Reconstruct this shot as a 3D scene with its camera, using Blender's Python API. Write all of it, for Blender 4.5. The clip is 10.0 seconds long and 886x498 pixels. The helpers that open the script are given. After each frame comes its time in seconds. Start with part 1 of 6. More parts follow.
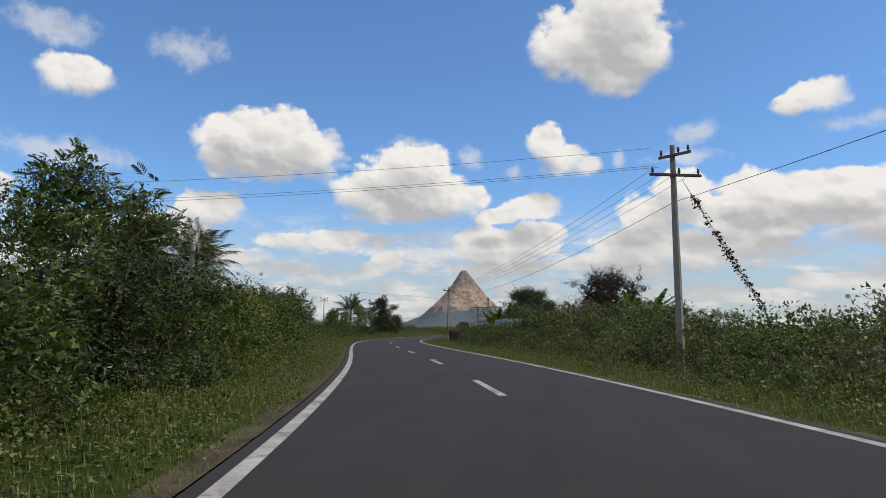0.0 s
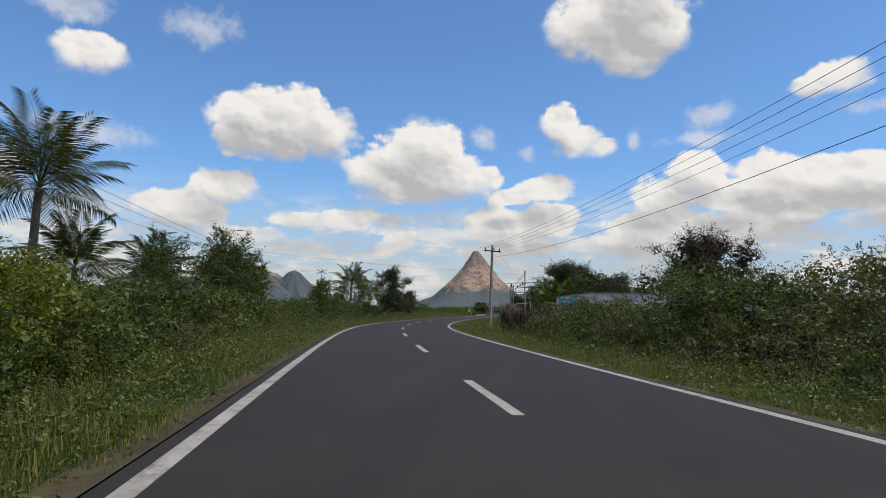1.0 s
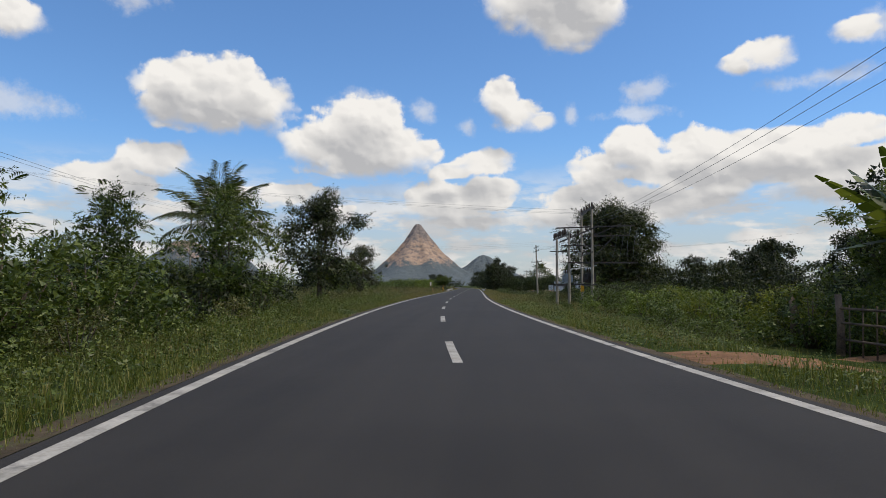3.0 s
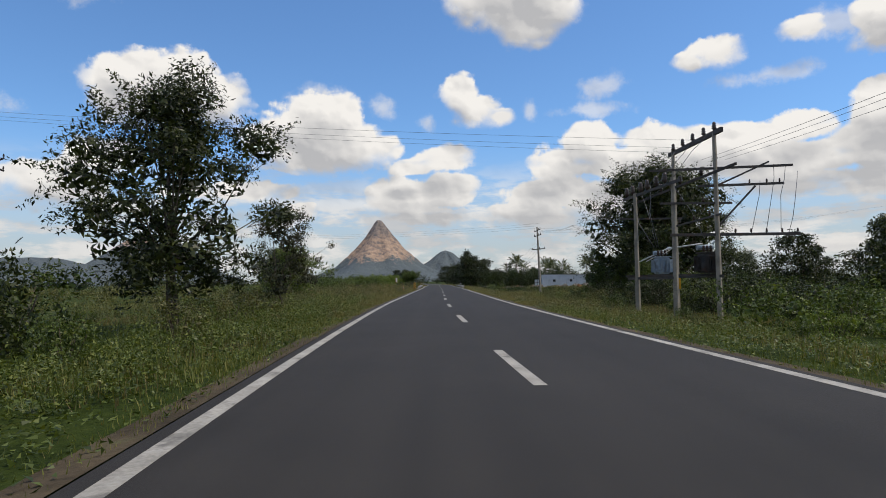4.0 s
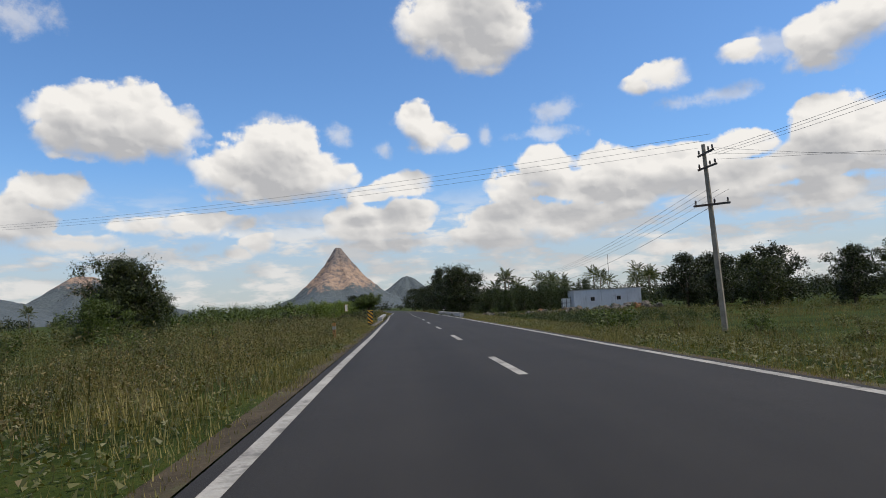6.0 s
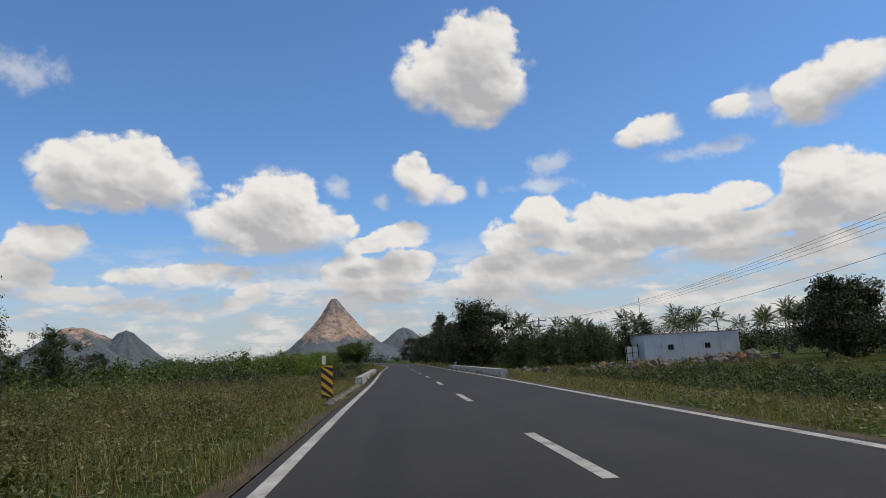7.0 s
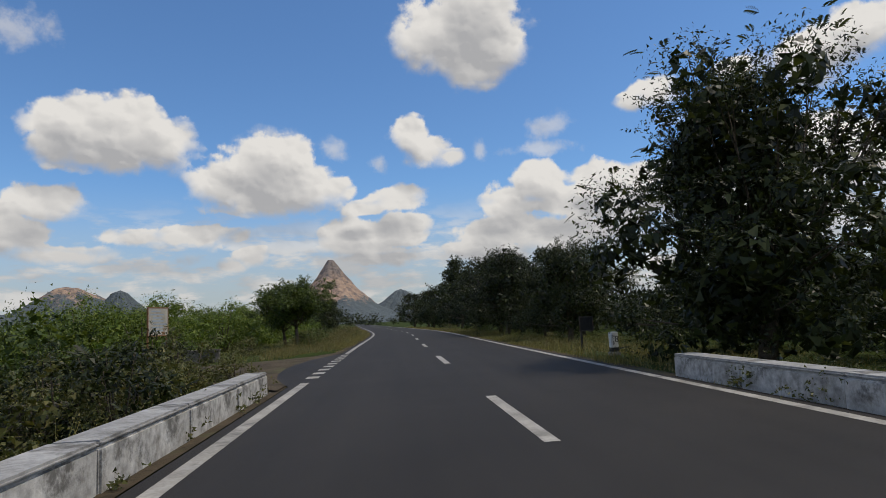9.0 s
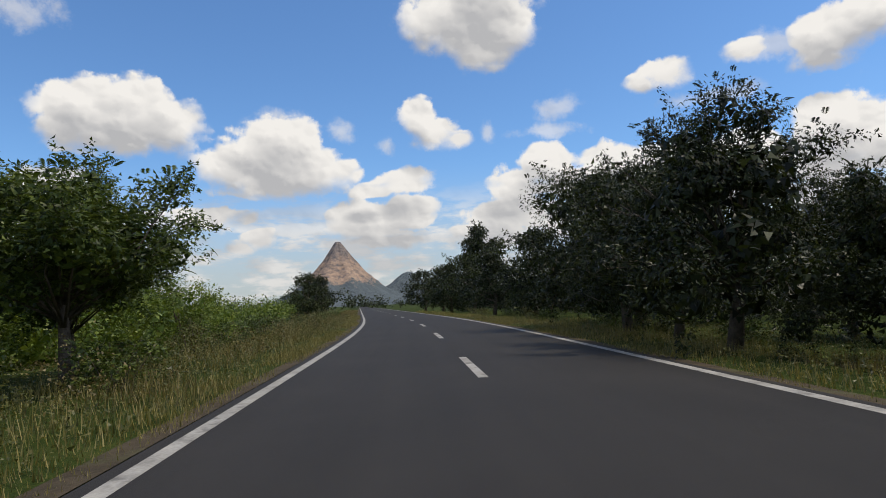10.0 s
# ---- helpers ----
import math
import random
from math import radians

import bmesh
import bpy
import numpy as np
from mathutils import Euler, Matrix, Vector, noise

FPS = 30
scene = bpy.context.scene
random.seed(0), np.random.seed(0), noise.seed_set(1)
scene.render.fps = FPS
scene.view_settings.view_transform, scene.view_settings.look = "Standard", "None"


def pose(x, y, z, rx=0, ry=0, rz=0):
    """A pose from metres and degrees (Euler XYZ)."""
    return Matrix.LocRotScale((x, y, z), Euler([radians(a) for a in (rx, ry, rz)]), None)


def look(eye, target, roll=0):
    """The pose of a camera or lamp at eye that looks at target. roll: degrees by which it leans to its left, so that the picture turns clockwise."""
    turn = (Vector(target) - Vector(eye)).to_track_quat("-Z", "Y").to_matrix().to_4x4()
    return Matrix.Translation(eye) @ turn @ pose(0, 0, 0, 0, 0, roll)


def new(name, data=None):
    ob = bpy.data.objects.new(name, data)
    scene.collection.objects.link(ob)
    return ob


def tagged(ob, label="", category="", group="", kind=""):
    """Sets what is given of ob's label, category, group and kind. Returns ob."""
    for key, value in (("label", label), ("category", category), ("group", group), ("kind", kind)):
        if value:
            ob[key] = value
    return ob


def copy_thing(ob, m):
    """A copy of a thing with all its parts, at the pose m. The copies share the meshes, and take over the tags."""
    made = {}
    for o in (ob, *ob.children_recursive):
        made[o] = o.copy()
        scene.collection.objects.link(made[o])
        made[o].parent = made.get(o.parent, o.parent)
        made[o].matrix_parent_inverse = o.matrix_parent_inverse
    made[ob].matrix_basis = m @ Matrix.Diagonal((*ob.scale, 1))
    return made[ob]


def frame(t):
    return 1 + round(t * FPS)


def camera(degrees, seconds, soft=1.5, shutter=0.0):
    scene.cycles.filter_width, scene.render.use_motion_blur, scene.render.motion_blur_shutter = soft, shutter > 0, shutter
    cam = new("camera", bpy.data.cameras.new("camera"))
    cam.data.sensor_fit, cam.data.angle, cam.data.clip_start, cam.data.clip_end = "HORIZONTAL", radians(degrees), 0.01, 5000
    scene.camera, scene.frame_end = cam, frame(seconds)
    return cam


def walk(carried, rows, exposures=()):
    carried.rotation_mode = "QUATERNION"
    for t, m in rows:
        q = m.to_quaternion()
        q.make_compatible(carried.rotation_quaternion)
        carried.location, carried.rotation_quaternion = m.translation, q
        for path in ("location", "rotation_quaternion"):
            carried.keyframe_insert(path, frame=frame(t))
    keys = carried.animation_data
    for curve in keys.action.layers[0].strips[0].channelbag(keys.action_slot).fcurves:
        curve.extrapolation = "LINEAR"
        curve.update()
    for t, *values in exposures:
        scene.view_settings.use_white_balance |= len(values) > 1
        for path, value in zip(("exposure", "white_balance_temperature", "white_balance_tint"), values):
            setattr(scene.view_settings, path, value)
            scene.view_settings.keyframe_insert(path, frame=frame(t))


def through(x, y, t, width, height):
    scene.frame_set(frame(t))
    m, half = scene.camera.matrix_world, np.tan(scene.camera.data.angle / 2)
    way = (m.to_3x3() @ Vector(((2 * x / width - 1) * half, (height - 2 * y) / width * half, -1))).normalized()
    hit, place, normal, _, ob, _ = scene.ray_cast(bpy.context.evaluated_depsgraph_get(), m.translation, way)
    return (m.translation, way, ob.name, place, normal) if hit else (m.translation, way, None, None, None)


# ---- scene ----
# ---- camera ----
cam = camera(70.0, 10.0, soft=0.9)
PATH = [
    (0.0, pose(-2.361, 3.702, 1.149, 97.366, -0.254, 7.445)),
    (0.5, pose(-4.763, 15.674, 1.149, 96.825, -0.663, 8.292)),
    (1.0, pose(-7.677, 27.963, 1.149, 95.602, -0.983, 8.456)),
    (1.5, pose(-10.740, 40.091, 1.149, 94.635, -1.486, 7.782)),
    (2.0, pose(-13.710, 52.542, 1.149, 94.101, -1.278, 6.755)),
    (2.5, pose(-16.233, 64.210, 1.149, 93.617, -1.306, 5.120)),
    (3.0, pose(-18.323, 76.377, 1.149, 93.287, -0.094, 3.178)),
    (3.2, pose(-18.963, 81.195, 1.149, 93.222, 0.434, 2.493)),
    (4.3, pose(-21.375, 106.557, 1.149, 92.748, 1.600, -1.453)),
    (4.5, pose(-21.471, 111.517, 1.149, 92.652, 2.869, -1.897)),
    (5.0, pose(-21.917, 124.277, 1.149, 92.702, 3.158, -3.166)),
    (5.2, pose(-22.091, 129.354, 1.149, 92.709, 3.106, -3.571)),
    (6.3, pose(-22.572, 155.439, 1.149, 96.328, 2.971, -3.826)),
    (6.5, pose(-22.558, 160.420, 1.149, 97.090, 2.959, -4.168)),
    (7.0, pose(-22.541, 173.012, 1.149, 99.701, 3.053, -3.966)),
    (7.5, pose(-22.505, 185.686, 1.149, 100.644, 3.079, -3.778)),
    (8.0, pose(-22.507, 198.726, 1.149, 99.211, 2.782, -3.869)),
    (8.5, pose(-22.386, 211.425, 1.149, 97.556, 3.492, -3.980)),
    (9.0, pose(-22.439, 224.790, 1.149, 96.308, 2.733, -4.265)),
    (9.5, pose(-22.351, 238.306, 1.149, 95.293, 2.901, -3.900)),
    (10.0, pose(-22.325, 252.247, 1.149, 94.774, 2.555, -3.610)),
]
walk(cam, PATH, [(0.0, -0.06), (3.0, -0.03), (5.0, -0.02), (6.5, -0.06), (7.5, -0.24), (8.5, -0.30), (9.0, -0.28), (10.0, -0.05)])

# ---- sky, clouds and sun ----
SUN_AZ, SUN_EL = 98.0, 62.0          # degrees clockwise from +y, and above the horizon
world = bpy.data.worlds.new("sky")
scene.world = world
world.use_nodes = True
wt = world.node_tree
wt.nodes.clear()
HEAPS, WISPS = [], []


def heap(*lobes):
    """One cumulus heap: lobes of azimuth, elevation and half sizes in degrees."""
    HEAPS.extend(lobes)


def wisp(*lobes):
    """Thin torn cloud, in the same numbers."""
    WISPS.extend(lobes)


heap((8.7, 27.2, 4.2, 2.8), (7.1, 24.9, 5.9, 3.3), (8.3, 22.1, 3.8, 1.9), (4.0, 24.6, 3.1, 2.0), (11.0, 23.7, 2.7, 2.4))
heap((-25.6, 16.2, 3.8, 2.6), (-21.9, 16.3, 4.4, 2.8), (-19.3, 15.6, 2.6, 1.9), (-27.3, 14.5, 2.2, 1.8), (-23.2, 14.4, 6.0, 1.6))
heap((-10.3, 14.3, 4.0, 2.7), (-14.5, 12.2, 3.1, 2.2), (-8.9, 12.2, 5.0, 2.8), (-4.9, 12.0, 1.9, 1.4), (-11.0, 10.8, 4.8, 1.3))
heap((0.7, 10.9, 2.6, 1.3), (-2.4, 10.3, 2.0, 0.8))
heap((2.0, 16.5, 1.8, 1.8), (3.5, 15.0, 2.3, 1.3), (5.8, 14.5, 1.5, 0.8))
heap((24.2, 18.4, 2.1, 1.3), (22.1, 17.7, 1.5, 0.9))
heap((13.5, 11.8, 2.6, 2.1), (10.7, 10.3, 3.0, 1.5), (19.8, 11.5, 3.7, 1.6), (23.7, 11.3, 4.3, 1.4), (27.0, 11.2, 2.8, 1.3), (30.3, 11.8, 2.5, 1.4), (22.0, 9.0, 6.8, 1.4), (16.6, 9.9, 4.6, 1.4))
heap((36.4, 12.2, 3.4, 2.6), (39.4, 10.5, 3.0, 2.5), (29.4, 9.4, 6.7, 1.4), (35.1, 9.8, 3.9, 2.0), (28.9, 7.3, 5.0, 1.1), (35.5, 7.0, 4.5, 1.3))
heap((30.8, 19.0, 2.0, 1.1), (36.6, 19.0, 3.3, 2.1), (39.6, 19.8, 2.6, 2.2), (36.0, 17.3, 2.4, 1.2))
heap((-27.8, 10.4, 3.1, 1.6), (-16.8, 7.9, 4.0, 1.1), (-31.2, 8.1, 3.9, 1.9), (-21.2, 7.8, 2.8, 0.8), (-26.5, 6.4, 4.2, 0.9))
heap((-3.1, 7.5, 4.1, 2.1), (0.8, 8.1, 2.8, 1.8), (-1.1, 5.8, 6.1, 0.9))
heap((-12.3, 6.1, 1.6, 1.1), (-14.0, 5.4, 1.5, 0.7))
heap((10.8, 7.5, 6.1, 1.5), (15.7, 6.4, 4.0, 1.7), (8.1, 5.7, 6.1, 1.2), (19.5, 7.1, 3.4, 1.3))
heap((-38.9, 19.4, 3.2, 1.6), (-46.2, 9.9, 3.9, 2.4), (24.6, 3.9, 3.9, 0.8), (32.5, 2.5, 4.5, 0.8))
wisp((-10.5, 16.4, 2.7, 1.0), (8.4, 14.8, 1.0, 0.9), (15.0, 16.5, 2.4, 1.3), (13.7, 14.6, 4.0, 0.7), (-5.2, 15.5, 1.5, 1.1), (32.6, 18.9, 2.7, 1.2), (-0.7, 14.2, 0.9, 0.9))
wisp((-30.6, 23.0, 3.2, 1.6), (-40.5, 22.7, 3.0, 1.4), (-38.7, 13.6, 5.4, 1.3), (-20.0, 3.4, 3.0, 0.6), (-18.0, 5.9, 1.8, 0.7), (28.0, 16.0, 4.0, 0.8))


def link(tree, a, b):
    tree.links.new(a, b)


def mnode(tree, op, *vals, clamp=False):
    n = tree.nodes.new("ShaderNodeMath")
    n.operation = op
    n.use_clamp = clamp
    for i, v in enumerate(vals):
        if isinstance(v, (int, float)):
            n.inputs[i].default_value = v
        else:
            link(tree, v, n.inputs[i])
    return n.outputs[0]


def vnode(tree, op, *vals):
    n = tree.nodes.new("ShaderNodeVectorMath")
    n.operation = op
    for i, v in enumerate(vals):
        if isinstance(v, tuple):
            n.inputs[i].default_value = v
        else:
            link(tree, v, n.inputs[i])
    return n.outputs["Value"] if op == "LENGTH" else n.outputs[0]


def mixcol(tree, fac, a, b, blend="MIX"):
    n = tree.nodes.new("ShaderNodeMix")
    n.data_type = "RGBA"
    n.blend_type = blend
    for sock, v in ((n.inputs[0], fac), (n.inputs[6], a), (n.inputs[7], b)):
        if isinstance(v, (int, float)):
            sock.default_value = v
        elif isinstance(v, tuple):
            sock.default_value = (*v, 1)[:4]
        else:
            link(tree, v, sock)
    return n.outputs[2]


def smooth(tree, v, lo, hi, a=0.0, b=1.0):
    n = tree.nodes.new("ShaderNodeMapRange")
    n.interpolation_type = "SMOOTHSTEP"
    link(tree, v, n.inputs[0])
    for i, q in enumerate((lo, hi, a, b)):
        n.inputs[i + 1].default_value = q
    return n.outputs[0]


def field_group(name, lobes):
    """How deep a direction (degrees) lies in the nearest heap: 0 at a lobe's middle, 1 at its rim."""
    g = bpy.data.node_groups.new(name, "ShaderNodeTree")
    g.interface.new_socket("Place", in_out="INPUT", socket_type="NodeSocketVector")
    g.interface.new_socket("Depth", in_out="OUTPUT", socket_type="NodeSocketFloat")
    gi, go = g.nodes.new("NodeGroupInput"), g.nodes.new("NodeGroupOutput")
    last = None
    for az, el, ra, re in lobes:
        p = vnode(g, "MULTIPLY_ADD", gi.outputs[0], (1 / ra, 1 / re, 0), (-az / ra, -el / re, 0))
        d = vnode(g, "LENGTH", p)
        if last is None:
            last = d
        else:
            last = mnode(g, "SMOOTH_MIN", last, d, 0.28)
    link(g, last, go.inputs[0])
    return g


def build_world():
    n = wt.nodes
    out, bg = n.new("ShaderNodeOutputWorld"), n.new("ShaderNodeBackground")
    sky = n.new("ShaderNodeTexSky")
    sky.sky_type = "NISHITA"
    sky.sun_disc = False
    sky.sun_elevation, sky.sun_rotation = radians(SUN_EL), radians(SUN_AZ)
    sky.air_density, sky.dust_density, sky.ozone_density = 1.0, 0.4, 3.0
    co = n.new("ShaderNodeTexCoord")
    way = vnode(wt, "NORMALIZE", co.outputs["Generated"])
    sep = n.new("ShaderNodeSeparateXYZ")
    link(wt, way, sep.inputs[0])
    az = mnode(wt, "MULTIPLY", mnode(wt, "ARCTAN2", sep.outputs[0], sep.outputs[1]), 57.29578)
    el = mnode(wt, "MULTIPLY", mnode(wt, "ARCSINE", sep.outputs[2]), 57.29578)
    comb = n.new("ShaderNodeCombineXYZ")
    link(wt, az, comb.inputs[0])
    link(wt, el, comb.inputs[1])
    warp = comb.outputs[0]
    for scale, amp, detail in ((8.0, 0.9, 2.0), (30.0, 0.8, 5.0)):
        t = n.new("ShaderNodeTexNoise")
        t.inputs["Scale"].default_value, t.inputs["Detail"].default_value = scale, detail
        link(wt, way, t.inputs["Vector"])
        warp = vnode(wt, "ADD", warp, vnode(wt, "MULTIPLY", vnode(wt, "SUBTRACT", t.outputs["Color"], (0.5, 0.5, 0.5)), (amp, amp * 0.8, 0)))
    fine = n.new("ShaderNodeTexNoise")
    fine.inputs["Scale"].default_value, fine.inputs["Detail"].default_value, fine.inputs["Roughness"].default_value = 22.0, 8.0, 0.66
    link(wt, way, fine.inputs["Vector"])
    heaps, wisps = field_group("cloud_heaps", HEAPS), field_group("cloud_wisps", WISPS)

    def depth(place, group=heaps):
        g = n.new("ShaderNodeGroup")
        g.node_tree = group
        link(wt, place, g.inputs[0])
        return g.outputs[0]

    here = depth(warp)
    above = depth(vnode(wt, "ADD", comb.outputs[0], (0.8, 2.3, 0)))
    under = depth(vnode(wt, "ADD", warp, (0, -1.3, 0)))

    def puff(scale, shift):
        v = n.new("ShaderNodeTexVoronoi")
        v.feature = "SMOOTH_F1"
        v.inputs["Scale"].default_value, v.inputs["Smoothness"].default_value = scale, 0.5
        p = vnode(wt, "ADD", vnode(wt, "MULTIPLY", way, (1, 1, 1.35)), vnode(wt, "MULTIPLY", fine.outputs["Color"], (0.035, 0.035, 0.035)))
        link(wt, vnode(wt, "ADD", p, (shift * 0.7, 0, shift)), v.inputs["Vector"])
        return v.outputs["Distance"]

    big, small = puff(21.0, 0.0), puff(52.0, 0.0)
    relief = mnode(wt, "ADD", mnode(wt, "SUBTRACT", puff(21.0, 0.010), big), mnode(wt, "MULTIPLY", mnode(wt, "SUBTRACT", puff(52.0, 0.004), small), 0.6))
    grain = mnode(wt, "SUBTRACT", fine.outputs[0], 0.5)
    rough = mnode(wt, "ADD", mnode(wt, "MULTIPLY", mnode(wt, "SUBTRACT", big, 0.40), 0.48), mnode(wt, "ADD", mnode(wt, "MULTIPLY", mnode(wt, "SUBTRACT", small, 0.40), 0.25), mnode(wt, "MULTIPLY", grain, 0.78)))
    edge = mnode(wt, "ADD", here, rough)
    foot = smooth(wt, under, 0.75, 1.35)
    crisp, faint = smooth(wt, edge, 1.17, 0.93), smooth(wt, mnode(wt, "ADD", edge, mnode(wt, "MULTIPLY", grain, 0.5)), 1.20, 0.45)
    inside = mnode(wt, "ADD", mnode(wt, "MULTIPLY", crisp, mnode(wt, "SUBTRACT", 1.0, foot)), mnode(wt, "MULTIPLY", faint, foot))
    # the unseen rest of the sky carries added loose heaps of the same kind, thickened to whiten the fill light
    t = n.new("ShaderNodeTexNoise")
    t.inputs["Scale"].default_value, t.inputs["Detail"].default_value = 4.0, 6.0
    link(wt, vnode(wt, "MULTIPLY", way, (1, 1, 2.2)), t.inputs["Vector"])
    away = mnode(wt, "MAXIMUM", smooth(wt, mnode(wt, "ABSOLUTE", az), 46, 58), smooth(wt, el, 33, 42))
    loose = mnode(wt, "MULTIPLY", smooth(wt, t.outputs[0], 0.46, 0.60), away)
    # flat banks of cloud one behind the other low over the plain
    bank = n.new("ShaderNodeTexNoise")
    bank.inputs["Scale"].default_value, bank.inputs["Detail"].default_value, bank.inputs["Roughness"].default_value = 11.0, 7.0, 0.6
    link(wt, vnode(wt, "MULTIPLY", way, (1, 1, 3.6)), bank.inputs["Vector"])
    thin = mnode(wt, "MULTIPLY", smooth(wt, bank.outputs[0], 0.44, 0.60, 0.0, 0.85), smooth(wt, el, 11.5, 5.5))
    torn = mnode(wt, "ADD", depth(warp, wisps), mnode(wt, "MULTIPLY", grain, 2.6))
    torn = smooth(wt, torn, 1.15, 0.2, 0.0, 0.55)
    cover = mnode(wt, "MAXIMUM", mnode(wt, "MAXIMUM", inside, torn), mnode(wt, "MAXIMUM", loose, thin))
    lit = smooth(wt, mnode(wt, "ADD", above, mnode(wt, "MULTIPLY", rough, 0.32)), 0.12, 1.45)
    lit = mnode(wt, "ADD", lit, mnode(wt, "MULTIPLY", relief, 1.0), clamp=True)
    lit = mnode(wt, "SUBTRACT", lit, mnode(wt, "MULTIPLY", foot, 0.20), clamp=True)
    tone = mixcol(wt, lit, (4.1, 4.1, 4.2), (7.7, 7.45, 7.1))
    low = smooth(wt, el, 14, 1)
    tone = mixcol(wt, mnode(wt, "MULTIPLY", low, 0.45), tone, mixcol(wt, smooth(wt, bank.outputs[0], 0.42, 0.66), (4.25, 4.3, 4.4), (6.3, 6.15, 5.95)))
    blue = mixcol(wt, 1.0, sky.outputs[0], (0.83, 1.10, 1.34), "MULTIPLY")
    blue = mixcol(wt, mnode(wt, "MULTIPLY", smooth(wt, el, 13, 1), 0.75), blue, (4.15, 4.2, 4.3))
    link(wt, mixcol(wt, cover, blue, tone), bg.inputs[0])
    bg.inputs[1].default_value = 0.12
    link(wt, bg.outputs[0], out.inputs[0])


build_world()
sun = new("sun", bpy.data.lights.new("sun", "SUN"))
sun.data.energy, sun.data.angle, sun.data.color = 2.7, radians(3.0), (1.0, 0.90, 0.74)
_a, _e = radians(SUN_AZ), radians(SUN_EL)
sun.matrix_world = look((0, 0, 60), Vector((0, 0, 60)) - Vector((math.sin(_a) * math.cos(_e), math.cos(_a) * math.cos(_e), math.sin(_e))))

# ---- materials ----
def base_material(name, rough=0.8):
    m = bpy.data.materials.new(name)
    m.use_nodes = True
    b = m.node_tree.nodes["Principled BSDF"]
    b.inputs["Roughness"].default_value = rough
    return m, m.node_tree, b


def tex_noise(t, scale, detail=4.0, rough=0.55, vec=None, kind="Object"):
    n = t.nodes.new("ShaderNodeTexNoise")
    n.inputs["Scale"].default_value, n.inputs["Detail"].default_value, n.inputs["Roughness"].default_value = scale, detail, rough
    if vec is None:
        c = t.nodes.new("ShaderNodeTexCoord")
        vec = c.outputs[kind]
    link(t, vec, n.inputs["Vector"])
    return n.outputs[0]


def ramp(t, v, *stops):
    n = t.nodes.new("ShaderNodeValToRGB")
    while len(n.color_ramp.elements) < len(stops):
        n.color_ramp.elements.new(0.5)
    for e, (p, c) in zip(n.color_ramp.elements, stops):
        e.position, e.color = p, (*c, 1)
    link(t, v, n.inputs[0])
    return n.outputs[0]


def bump(t, b, v, strength=0.3, dist=0.02):
    n = t.nodes.new("ShaderNodeBump")
    n.inputs["Strength"].default_value, n.inputs["Distance"].default_value = strength, dist
    link(t, v, n.inputs["Height"])
    link(t, n.outputs[0], b.inputs["Normal"])


def surface(name, dark, light, scale=3.0, fine=40.0, rough=0.85, rel=0.3, dist=0.01, stain=None, metal=0.0):
    """A plain weathered surface: two scales of tone, optional stains, fine relief."""
    m, t, b = base_material(name, rough)
    big, small = tex_noise(t, scale, 5), tex_noise(t, fine, 5, 0.65)
    v = mnode(t, "ADD", mnode(t, "MULTIPLY", big, 0.6), mnode(t, "MULTIPLY", small, 0.4))
    c = ramp(t, v, (0.36, dark), (0.62, light))
    if stain:
        s = smooth(t, tex_noise(t, scale * 0.7, 8, 0.7), 0.52, 0.66)
        c = mixcol(t, mnode(t, "MULTIPLY", s, 0.8), c, stain)
    link(t, c, b.inputs["Base Color"])
    b.inputs["Metallic"].default_value = metal
    if rough > 0.84:
        b.inputs["Specular IOR Level"].default_value = 0.15
    bump(t, b, small, rel, dist)
    return m


def leaf_material(name, a, b_, c_, through=0.26, gloss=0.46):
    """Leaves: each one its own green, spread wide to stand in for sun and shade, some light coming through."""
    m = bpy.data.materials.new(name)
    m.use_nodes = True
    t = m.node_tree
    p = t.nodes["Principled BSDF"]
    geo, info = t.nodes.new("ShaderNodeNewGeometry"), t.nodes.new("ShaderNodeObjectInfo")
    v = mnode(t, "ADD", mnode(t, "MULTIPLY", geo.outputs["Random Per Island"], 0.75), mnode(t, "MULTIPLY", info.outputs["Random"], 0.25))
    col = ramp(t, v, (0.05, a), (0.55, b_), (0.97, c_))
    link(t, col, p.inputs["Base Color"])
    p.inputs["Roughness"].default_value = gloss
    p.inputs["Specular IOR Level"].default_value = 0.32
    tr, mx = t.nodes.new("ShaderNodeBsdfTranslucent"), t.nodes.new("ShaderNodeMixShader")
    link(t, mixcol(t, 1.0, col, (1.25, 1.2, 0.6), "MULTIPLY"), tr.inputs[0])
    mx.inputs[0].default_value = through
    link(t, p.outputs[0], mx.inputs[1])
    link(t, tr.outputs[0], mx.inputs[2])
    link(t, mx.outputs[0], t.nodes["Material Output"].inputs[0])
    return m


def asphalt_material():
    m, t, b = base_material("asphalt", 0.82)
    g = tex_noise(t, 120, 6, 0.7)
    co = t.nodes.new("ShaderNodeTexCoord")
    lanes = tex_noise(t, 1.0, 4, 0.6, vnode(t, "MULTIPLY", co.outputs["Object"], (1.5, 0.035, 1.0)))
    w = mnode(t, "ADD", mnode(t, "MULTIPLY", tex_noise(t, 0.35, 5, 0.65), 0.5), mnode(t, "MULTIPLY", lanes, 0.5))
    c = ramp(t, mnode(t, "ADD", mnode(t, "MULTIPLY", g, 0.5), mnode(t, "MULTIPLY", w, 0.5)), (0.40, (0.0160, 0.0141, 0.0124)), (0.60, (0.0355, 0.0312, 0.0268)))
    link(t, c, b.inputs["Base Color"])
    b.inputs["Specular IOR Level"].default_value = 0.3
    bump(t, b, g, 0.4, 0.006)
    return m


